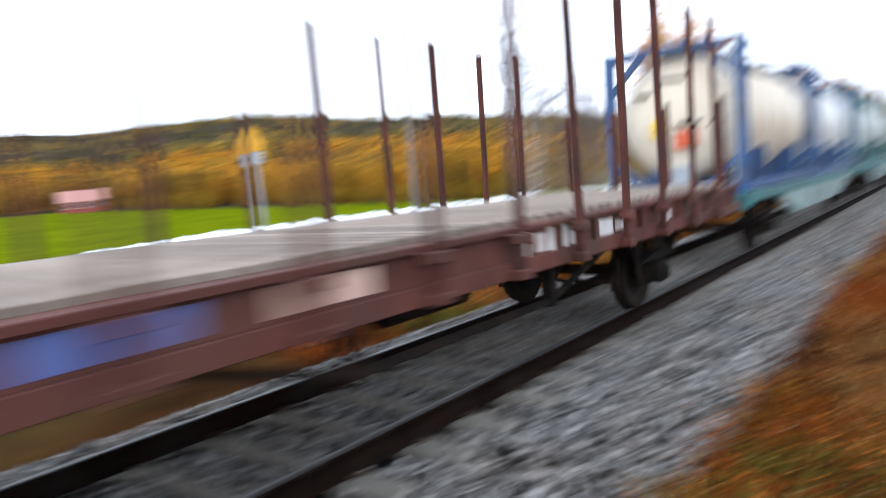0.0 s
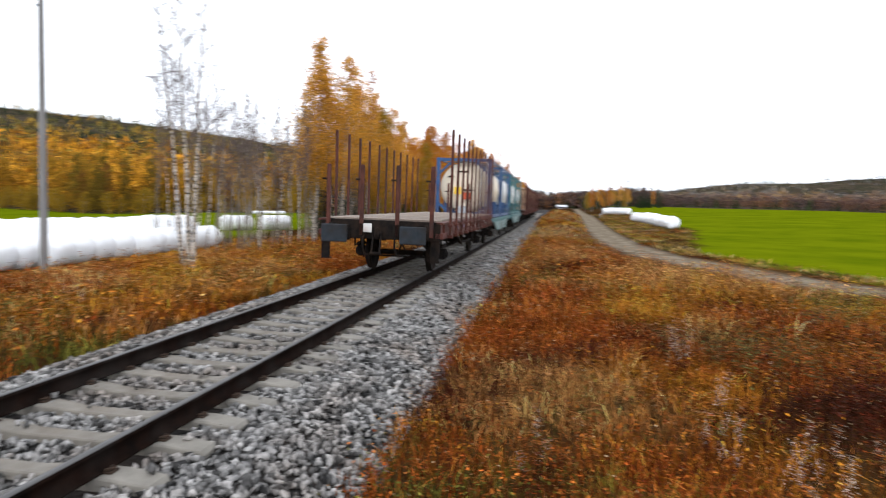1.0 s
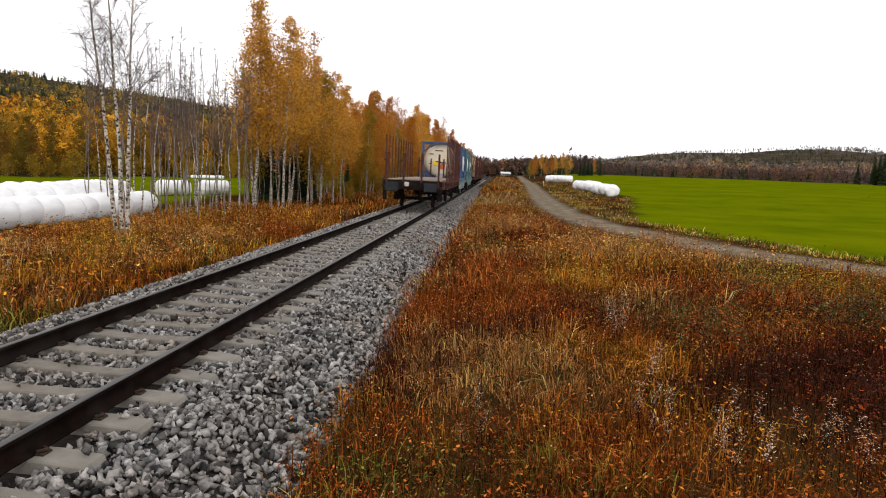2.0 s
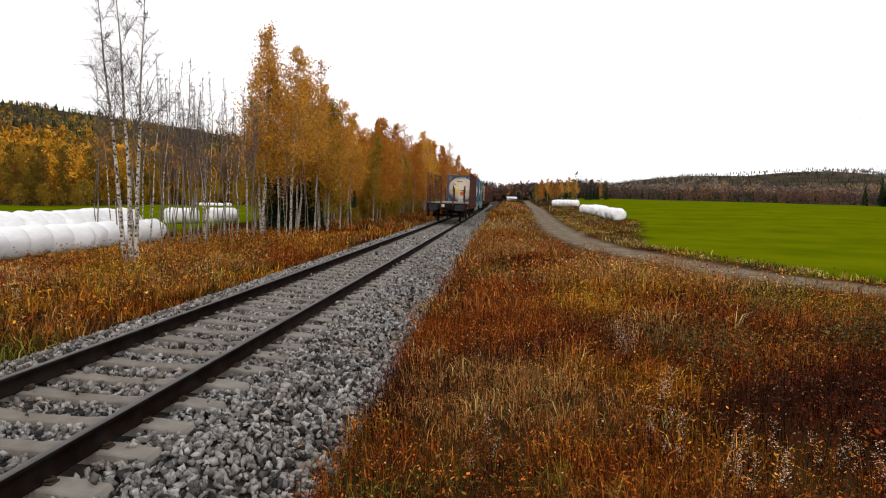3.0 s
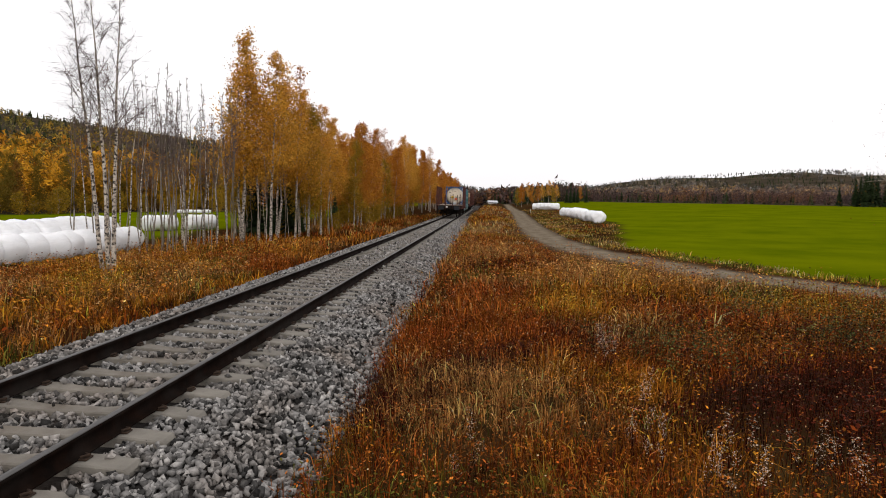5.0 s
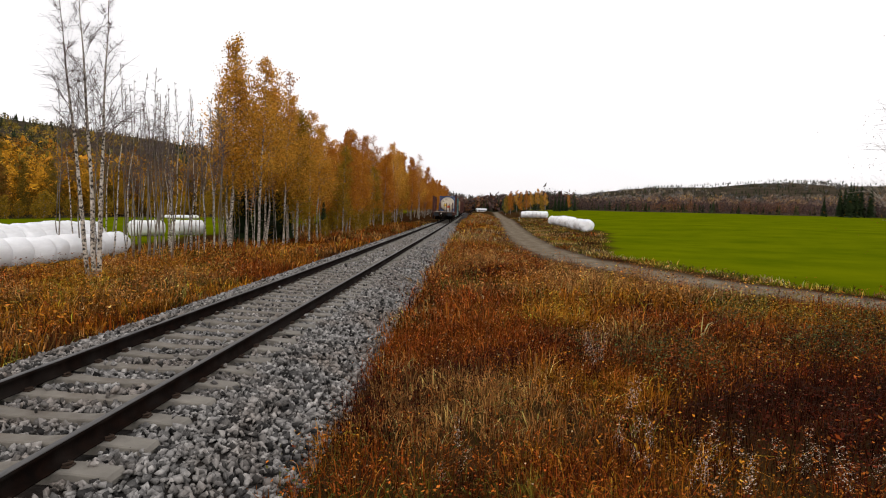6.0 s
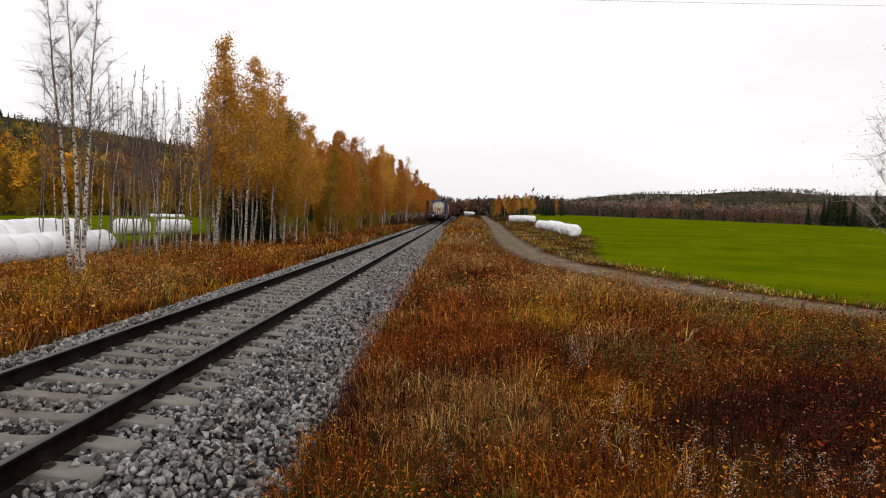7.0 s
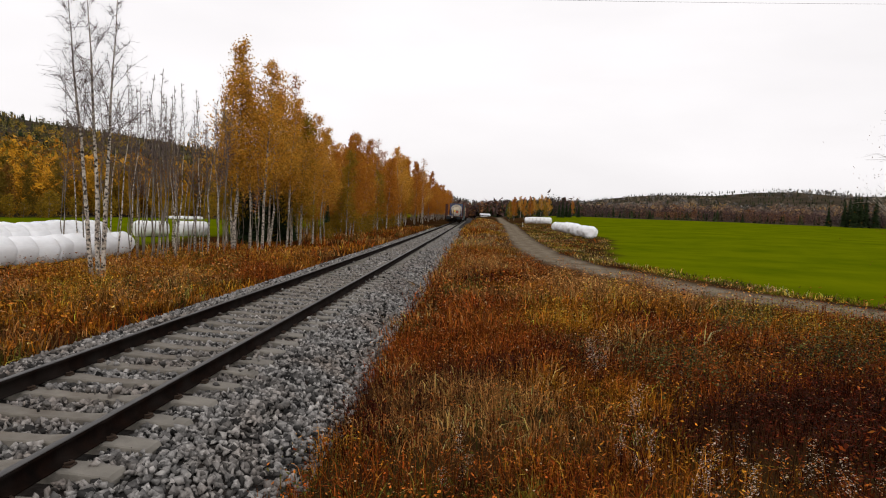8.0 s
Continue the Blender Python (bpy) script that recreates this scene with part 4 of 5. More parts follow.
def birch_parts(seed, height, leaves, leaf_size, leaf_mat_, twigs=0, base=0.3, width=1.0, bark="birch", lean=0.0, r0=None, wob=0.12):
    """Meshes of a birch: trunk with limbs, and a crown of leaves or of bare twigs."""
    rs, rg = np.random.RandomState(seed), random.Random(seed)
    tv, tf = [], []
    n = 9
    r0 = r0 or height * 0.0085
    spine, radii = [], []
    px = py = 0.0
    for i in range(n):
        h = height * i / (n - 1)
        spine.append((px, py, h - (0.25 if i == 0 else 0)))
        radii.append(max(0.012, r0 * (1 - i / (n - 1)) ** 0.8))
        px += rg.uniform(-wob, wob) + lean * height / n
        py += rg.uniform(-wob, wob)
    tube(tv, tf, spine, radii, 8)
    wv, wf = [], []
    centres = []
    limbs = 42 if leaves else 26

    def along(h):
        i = min(n - 2, int(h / height * (n - 1)))
        u = h / height * (n - 1) - i
        return Vector(spine[i]).lerp(Vector(spine[i + 1]), u)
    for k in range(limbs):
        f = base + (1 - base) * (k + rg.random()) / limbs * 0.97
        p = along(f * height)
        reach = width * height * 0.17 * (1 - ((f - base) / (1 - base)) ** 1.6 * 0.85) * rg.uniform(0.6, 1.15)
        a = rg.uniform(0, 2 * math.pi)
        up = rg.uniform(0.8, 1.7)
        d = Vector((math.cos(a), math.sin(a), up)).normalized()
        pts = [p, p + d * reach * 0.5, p + d * reach * 0.85 + Vector((0, 0, 0.04 * reach)), p + d * reach + Vector((math.cos(a), math.sin(a), -0.3)) * reach * 0.3]
        rr = max(0.006, r0 * 0.2 * (1 - f) + 0.004)
        tube(*((tv, tf) if leaves else (wv, wf)), pts, [rr, rr * 0.7, rr * 0.45, 0.004], 5)
        for j in range(twigs):
            s = rg.uniform(0.25, 1.0)
            q = Vector(pts[0]).lerp(Vector(pts[2]), s)
            e = q + Vector((rg.uniform(-1, 1), rg.uniform(-1, 1), rg.uniform(-0.1, 1.1))) * reach * rg.uniform(0.2, 0.5)
            g = e + Vector((rg.uniform(-1, 1), rg.uniform(-1, 1), rg.uniform(-0.9, 0.4))) * reach * 0.25
            tube(wv, wf, [q, e, g], [0.005, 0.004, 0.0025], 3)
        m = int(leaves / limbs * (0.5 + reach / (width * height * 0.17)))
        if m:
            s = rs.uniform(0.25, 1.15, (m, 1))
            line = np.array(pts[0]) * (1 - s) + np.array(pts[3]) * s
            droop = np.abs(rs.normal(0, 0.3, (m, 1))) * [[0, 0, -1.0]]
            centres.append(line + rs.normal(0, 0.10 + 0.13 * reach, (m, 3)) + droop * reach * 0.7)
    faces = [np.array(tf)]
    if leaves and wv:
        faces.append(np.array(wf) + len(tv))
        tv = tv + wv
    trunk = fast_mesh("trunk", np.array(tv), faces, M[bark])
    trunk.shade_smooth()
    crown = None
    if leaves:
        v, q = leaf_quads(rs, np.concatenate(centres), leaf_size)
        crown = fast_mesh("crown", v, [q], M[leaf_mat_])
    elif wv:
        crown = fast_mesh("crown", np.array(wv), [np.array(wf)], M["twig"])
    return trunk, crown


def spruce_parts(seed, height, whorls=22):
    rs = np.random.RandomState(seed)
    tv, tf = [], []
    tube(tv, tf, [(0, 0, -0.3), (0, 0, height * 0.5), (0, 0, height)], [height * 0.013, height * 0.008, 0.01], 6)
    verts, tris = [], []
    for k in range(whorls):
        f = 0.07 + 0.93 * k / whorls
        r = height * 0.17 * (1 - f) ** 0.85 + 0.12
        m = 13
        for j in range(m):
            a = 2 * math.pi * (j + rs.rand()) / m
            h = height * f + rs.uniform(-0.2, 0.2)
            rr = r * rs.uniform(0.65, 1.2)
            for s in (0.35, 0.7, 1.0):
                b = len(verts)
                ca, sa = math.cos(a), math.sin(a)
                w = rr * 0.32
                z0 = h + height * 0.02 - rr * 0.30 * (s - 0.35)
                verts += [(ca * rr * (s - 0.35), sa * rr * (s - 0.35), z0 + 0.1), (ca * rr * s * 0.9 - sa * w, sa * rr * s * 0.9 + ca * w, z0 - rr * 0.13), (ca * rr * s * 0.9 + sa * w, sa * rr * s * 0.9 - ca * w, z0 - rr * 0.13), (ca * rr * s * 1.05, sa * rr * s * 1.05, z0 - rr * 0.22)]
                tris += [(b, b + 1, b + 3), (b, b + 3, b + 2)]
    trunk = fast_mesh("trunk", np.array(tv), [np.array(tf)], M["bark"])
    return trunk, fast_mesh("crown", np.array(verts), [np.array(tris)], M["spruce"])


def tree(name, meshes, label, x, y, turn=0.0, size=1.0, group="", tilt=0.0):
    t = thing(name, label, "tree", group, pose(x, y, ground_z(x, y) - 0.03, tilt, 0, turn) @ Matrix.Diagonal((size, size, size, 1)))
    part("trunk", meshes[0], None, t)
    if meshes[1]:
        part("crown", meshes[1], None, t)
    return t


def build_trees():
    rg = random.Random(77)
    # three pale birches close to the line
    for i, (x, y, h, lean, turn) in enumerate(((-8.15, 21.5, 8.9, -0.12, 0), (-7.85, 21.3, 9.5, -0.055, 40), (-7.65, 21.2, 8.9, 0.045, 10))):
        tree("birch_tree", birch_parts(100 + i, h, 0, 0, "", twigs=17, base=0.4, width=1.05, lean=lean, r0=0.08, wob=0.04), "slender white-barked birch, nearly bare, beside the track", x, y, 0, 1, "birches by the bales")
    bare = [birch_parts(200 + i, 8.2, 0, 0, "", twigs=10, base=0.45, width=0.5, bark="bark" if i % 4 else "birch", r0=0.038) for i in range(5)]
    for k in range(52):
        x, y = rg.uniform(-14.5, -9.0), rg.uniform(29.5, 38)
        tree("bare_birch", bare[k % 5], "thin bare young birch in a thicket", x, y, rg.uniform(0, 360), rg.uniform(0.75, 1.08), "bare young birches")
    gold = [birch_parts(300 + i, 11.5, 7600, 0.058, "gold", twigs=3, base=0.34, width=1.0) for i in range(4)]
    olive = [birch_parts(320 + i, 9.5, 7000, 0.065, "olive", base=0.15, width=0.95) for i in range(2)]
    russet = [birch_parts(340 + i, 10.5, 5600, 0.075, "russet", base=0.2, width=1.0, bark="bark" if i % 2 else "birch") for i in range(4)]
    sparse = [birch_parts(360 + i, 11.5, 1300, 0.07, "russet", twigs=6, base=0.35, width=0.8) for i in range(2)]
    for x, y, kind, s in ((-10.0, 40.0, gold[0], 1.08), (-8.3, 40.0, gold[1], 0.97), (-9.3, 40.8, gold[2], 0.9), (-10.6, 41.5, gold[3], 0.92), (-8.1, 46.0, sparse[0], 1.02), (-7.8, 43.6, gold[2], 0.84), (-7.4, 45.4, olive[0], 0.94), (-7.0, 47.4, gold[1], 0.8), (-6.9, 49.6, gold[2], 0.74), (-12.6, 46.0, olive[1], 0.95), (-11.0, 48.0, gold[0], 0.82), (-9.0, 50.5, russet[0], 0.8), (-8.9, 43.4, gold[3], 0.86), (-7.0, 51.5, gold[3], 0.66), (-9.6, 45.5, gold[1], 0.9), (-8.4, 48.5, gold[1], 0.8), (-7.4, 45.6, gold[0], 0.7)):
        tree("birch_tree", kind, "tall birch in yellow autumn leaf at the wood's edge", x, y, rg.uniform(0, 360), s, "autumn birches along the line")
    for k in range(34):
        x, y = rg.uniform(-13.5, -7.6), rg.uniform(37, 54)
        tree("bare_birch", bare[k % 5], "thin bare young birch in a thicket", x, y, rg.uniform(0, 360), rg.uniform(0.6, 0.95), "bare young birches")
    y = 57.0
    while y < 330:
        for row in range(3):
            x = track_x(y) - 8.6 - row * 3.4 + rg.uniform(-1.2, 1.2)
            kind = rg.choice(russet + russet + sparse + gold[:2] + olive[:1])
            tree("birch_tree", kind, "russet birch in autumn leaf along the railway", x, y + rg.uniform(-1.2, 1.2), rg.uniform(0, 360), rg.uniform(0.78, 1.06) * (0.88 + 0.3 * smooth(60, 150, y)), "russet birches along the line")
        y += 2.2 if y < 120 else 6.0
    spruce = [spruce_parts(400 + i, 10.0) for i in range(3)]
    for x, y, z in ((-10.4, 46.5, 0.42), (-11.6, 47.5, 0.5), (-9.4, 48.0, 0.45), (-12.8, 49.0, 0.5), (-8.6, 47.4, 0.36), (-10.8, 50.5, 0.55), (-7.6, 55.0, 0.3)):
        tree("spruce", spruce[0], "dark young spruce under the birches", x, y, rg.uniform(0, 360), z, "young spruces")
    bush = birch_parts(420, 3.0, 1500, 0.09, "olive", base=0.05, width=2.2)
    for k in range(22):
        y = rg.uniform(38, 110)
        tree("bush", bush, "low olive undergrowth bush", track_x(y) - rg.uniform(7.2, 11), y, rg.uniform(0, 360), rg.uniform(0.4, 0.75), "undergrowth bushes")
    # round the far bend and behind the right field
    for k in range(46):
        az = rg.uniform(-9.0, 3.0)
        r = rg.uniform(225, 330) if az < -2.2 else rg.uniform(330, 420)
        x, y = CAM_X - r * math.sin(radians(az)), r * math.cos(radians(az))
        if abs(x - road_x(y)) < 3 or abs(x - track_x(y)) < 6:
            continue
        kind = rg.choice([gold[0], russet[1], spruce[0], spruce[1], spruce[2], olive[0]])
        tree("spruce" if kind in spruce else "birch_tree", kind, "distant mixed tree at the far end of the line", x, y, rg.uniform(0, 360), rg.uniform(0.5, 0.78), "trees at the far end")
    for az, r, s, kind in ((-3.3, 205, 0.62, olive[0]), (-3.7, 212, 0.7, russet[0]), (-4.5, 210, 0.66, russet[3]), (-5.1, 215, 0.7, russet[2]), (-5.9, 220, 0.68, gold[3]), (-6.3, 216, 0.6, olive[1]), (-6.6, 222, 0.55, gold[1]), (-7.4, 228, 0.5, spruce[1]), (-7.7, 224, 0.52, spruce[2]), (-8.0, 228, 0.52, spruce[0]), (-8.3, 226, 0.5, spruce[1]), (-9.0, 226, 0.45, spruce[0]), (-27.3, 224, 0.62, spruce[2]), (-28.3, 224, 0.8, spruce[2]), (-28.9, 221, 0.98, spruce[0]), (-29.3, 223, 0.9, spruce[2]), (-28.6, 226, 0.85, spruce[0]), (-29.1, 228, 1.0, spruce[1]), (-29.6, 226, 0.95, spruce[2]), (-30.2, 230, 0.9, spruce[0]), (-31.5, 215, 1.05, spruce[1]), (-32.2, 216, 1.1, spruce[2]), (-33, 214, 1.0, spruce[0])):
        tree("spruce" if kind in spruce else "birch_tree", kind, "lone tree at the far edge of the field", CAM_X - r * math.sin(radians(az)), r * math.cos(radians(az)), rg.uniform(0, 360), s, "trees at the field edge")
    for k in range(70):
        az = rg.uniform(19, 76)
        r = float(np.interp(az, EDGE_AZ, EDGE_R)) - rg.uniform(0, 4)
        if not 63.0 < az < 67.6:
            tree("bush", bush, "dark olive bush at the wood's edge", CAM_X - r * math.sin(radians(az)), r * math.cos(radians(az)), rg.uniform(0, 360), rg.uniform(0.8, 1.3), "bushes at the wood's edge")
    # the half-bare tree on the near side of the right field
    lone = birch_parts(500, 9.5, 1300, 0.024, "far_russet", twigs=26, base=0.16, width=1.45)
    tree("birch_tree", lone, "half-bare birch with a few brown leaves by the road", 19.0, 23.3, 0, 1.0)


def build_wood_edge():
    """The wood's edge beyond the left field: autumn trees too far to count, by colour."""
    rg = random.Random(8)
    kinds = {"far_gold": [], "far_olive": [], "far_russet": []}
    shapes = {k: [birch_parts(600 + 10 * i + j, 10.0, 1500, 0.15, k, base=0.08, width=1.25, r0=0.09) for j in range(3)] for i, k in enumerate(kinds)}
    arrays = {}
    for k, meshes in shapes.items():
        arrays[k] = []
        for trunk, crown in meshes:
            co = np.empty(len(crown.vertices) * 3, np.float32)
            crown.vertices.foreach_get("co", co)
            arrays[k].append(co.reshape(-1, 3))
            bpy.data.meshes.remove(trunk)
            bpy.data.meshes.remove(crown)
    for i in range(260):
        az = rg.uniform(18, 77)
        r = float(np.interp(az, EDGE_AZ, EDGE_R)) + rg.uniform(0, 20) + 1
        if 63.0 < az < 67.6:
            r += 14
        x, y = CAM_X - r * math.sin(radians(az)), r * math.cos(radians(az))
        n = noise.noise((x * 0.035, y * 0.035, 6.0)) + rg.uniform(-0.25, 0.25)
        k = "far_gold" if n > 0.0 else ("far_olive" if n > -0.22 else "far_russet")
        a, s = rg.uniform(0, 6.28), rg.uniform(0.6, 0.95)
        co = rg.choice(arrays[k]) * s
        turn = np.array([(math.cos(a), -math.sin(a), 0), (math.sin(a), math.cos(a), 0), (0, 0, 1)])
        kinds[k].append(co @ turn.T + [x, y, ground_z(x, y) - 0.1])
    for k, parts in kinds.items():
        v = np.concatenate(parts)
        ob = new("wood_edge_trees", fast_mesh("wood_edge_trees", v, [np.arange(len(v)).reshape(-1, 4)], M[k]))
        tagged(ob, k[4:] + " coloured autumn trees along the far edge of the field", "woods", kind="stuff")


def build_far_woods():
    """The wood behind the fields and on the hills: conifers and autumn broadleaves, too many to count."""
    rs = np.random.RandomState(5)
    verts, tris, cols = [], [], []
    total = 0

    def add(v, f, c):
        nonlocal total
        verts.append(v)
        tris.append(f + total)
        cols.append(np.repeat(np.array([c]), len(v), 0) * rs.uniform(0.8, 1.2, (len(v), 1)))
        total += len(v)
    for k in range(13000):
        az = rs.uniform(-44, 80)
        u = rs.rand()
        e = float(np.interp(az, EDGE_AZ, EDGE_R)) + 2
        if -6.5 < az < 9:
            e = 345
        r = e + 6 + (u ** 1.35) * (900 - e) if k > 1500 or az > 17 else e + rs.uniform(0, 22)
        x, y = CAM_X - r * math.sin(radians(az)), r * math.cos(radians(az))
        g = ground_z(x, y)
        patch = noise.noise((x * 0.011, y * 0.011, 4.0)) + 0.25 * rs.normal()
        left = az > 9
        far = smooth(250, 600, r)
        conifer = patch > (0.42 - 0.36 * far if left else 0.3 - 0.25 * far)
        h = rs.uniform(7, 11) * (1.0 if left else 0.56) * (0.85 if r < e + 25 else 1)
        if -9 < az < 9:
            h *= 1.75 if az > -7 else 1.4
        if r > 500:
            conifer = conifer or rs.rand() < (0.12 if left else 0.25) or r > (760 if left else 800)
            h *= 0.72
        if conifer:
            h *= 0.85
            ring = []
            for lay in range(3):
                z0, z1, rad = h * (0.08 + 0.27 * lay), h * (0.5 + 0.25 * lay), h * (0.17 - 0.045 * lay)
                a = np.arange(7) * 2 * math.pi / 7 + rs.rand()
                rr = rad * rs.uniform(0.7, 1.25, 7)
                ring.append(np.concatenate([np.stack([np.cos(a) * rr, np.sin(a) * rr, np.full(7, z0) + rs.uniform(-0.3, 0.3, 7)], 1), [[0, 0, z1]]]))
            v = np.concatenate(ring)
            f = np.concatenate([np.array([(i, (i + 1) % 7, 7) for i in range(7)]) + 8 * lay for lay in range(3)])
            c = np.array([(0.018, 0.026, 0.011), (0.028, 0.036, 0.014), (0.035, 0.032, 0.014)][rs.randint(3)])
        else:
            m = 110 if r < 300 else 32
            p = rs.normal(size=(m, 3)) * [h * 0.16, h * 0.16, h * 0.2] + [0, 0, h * 0.5]
            p[:, 2] = np.clip(p[:, 2], h * 0.05, h * 0.95)
            d1, d2 = rs.normal(size=(2, m, 3)) * h * (0.04 if r < 300 else 0.125)
            v = np.stack([p, p + d1, p + d2], 1).reshape(-1, 3)
            f = np.arange(m * 3).reshape(-1, 3)
            # right-hand tints turn paler and greyer with distance: haze put into the colour
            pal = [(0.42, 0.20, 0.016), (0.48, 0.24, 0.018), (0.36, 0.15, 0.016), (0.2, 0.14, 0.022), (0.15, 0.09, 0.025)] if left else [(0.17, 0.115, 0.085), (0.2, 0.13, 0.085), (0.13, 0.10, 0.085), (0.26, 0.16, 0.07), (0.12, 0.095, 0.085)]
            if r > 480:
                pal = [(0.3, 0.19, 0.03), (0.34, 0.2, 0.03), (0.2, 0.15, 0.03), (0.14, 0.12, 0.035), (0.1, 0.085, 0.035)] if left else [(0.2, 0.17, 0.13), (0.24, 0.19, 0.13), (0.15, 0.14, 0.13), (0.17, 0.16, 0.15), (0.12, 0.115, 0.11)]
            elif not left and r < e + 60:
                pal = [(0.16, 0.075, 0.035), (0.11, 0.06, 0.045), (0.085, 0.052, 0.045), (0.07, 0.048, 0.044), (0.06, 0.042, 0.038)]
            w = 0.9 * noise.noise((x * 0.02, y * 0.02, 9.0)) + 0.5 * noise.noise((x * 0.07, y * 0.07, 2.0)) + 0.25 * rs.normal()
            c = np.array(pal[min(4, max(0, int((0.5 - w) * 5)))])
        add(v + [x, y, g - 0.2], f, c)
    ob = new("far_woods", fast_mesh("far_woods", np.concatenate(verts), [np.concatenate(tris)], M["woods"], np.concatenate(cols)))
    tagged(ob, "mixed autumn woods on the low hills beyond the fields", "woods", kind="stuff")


build_trees()
build_wood_edge()
build_far_woods()

# ---- things beside the line ----
def bale_mesh(seed, w=1.3, r=0.63):
    rs = random.Random(seed)
    bm = bmesh.new()
    prof = [(0.02, -w / 2), (r * 0.6, -w / 2 - 0.02), (r * 0.86, -w / 2 + 0.05), (r * 0.98, -w / 2 + 0.22), (r * 1.01, -w * 0.15), (r * 1.0, w * 0.15), (r * 0.98, w / 2 - 0.22), (r * 0.86, w / 2 - 0.05), (r * 0.6, w / 2 + 0.02), (0.02, w / 2)]
    lathe(bm, prof, 22, pose(0, 0, r, -90, 0, 0))
    for v in bm.verts:
        v.co += Vector((noise.noise(v.co * 2 + Vector((seed, 0, 0))), noise.noise(v.co * 2 + Vector((0, seed, 0))), noise.noise(v.co * 2 + Vector((0, 0, seed))))) * 0.085
        v.co.z = max(0.0, v.co.z) * 0.97
    return mesh_of("bale", bm, M["wrap"], True)


def build_bales():
    meshes = [bale_mesh(k) for k in range(5)]
    tall = [bale_mesh(20 + k, 1.35, 0.88) for k in range(4)]
    rg = random.Random(3)

    def bale(x, y, turn, label, group, up=0.0, pool=meshes):
        ob = new("wrapped_bale", pool[rg.randrange(len(pool))])
        ob.matrix_basis = pose(x, y, ground_z(x, y) - 0.06 + up, rg.uniform(-2, 2), 0, turn + rg.uniform(-8, 8))
        tagged(ob, label, "bale", group)
    for k in range(20):
        y = 9.0 + k * 1.3
        bale(-13.6 - 0.012 * k + rg.uniform(-0.16, 0.16), y, rg.uniform(-10, 10), "white plastic-wrapped silage bale in a row on the grass", "bales beside the birches")
        if k < 20:
            bale(-15.2 - 0.012 * k + rg.uniform(-0.2, 0.2), y + 0.4, rg.uniform(-10, 10), "large white plastic-wrapped silage bale in the back row", "bales beside the birches", pool=tall)
    for k in (0, 1, 3, 4):
        bale(-19.9 + 0.66 * k, 49.0 + 0.9 * k, -40, "white wrapped bale standing apart behind the thicket", "bales behind the thicket")
    low = [bale_mesh(40, 1.3, 0.3)]
    for k in range(4):
        bale(-43.0 + 1.35 * k, 106.0, 90, "small far white wrapped roll across the field", "rolls far across the field", pool=low)
    for k in range(20):
        u = k / 19
        bale(15.9 + 0.15 * u + rg.uniform(-0.25, 0.25), 67.0 + 26 * u, rg.uniform(-20, 20), "white wrapped silage bale at the edge of the green field", "bales at the field edge")
        if k > 11 and k % 2:
            bale(17.2 + 0.15 * u, 67.6 + 26 * u, 0, "white wrapped silage bale at the edge of the green field", "bales at the field edge")
    for k in range(6):
        bale(14.6 + 0.6 * k, 122.5 - 0.7 * k, 72, "white wrapped silage bale farther along the road", "bales along the road")


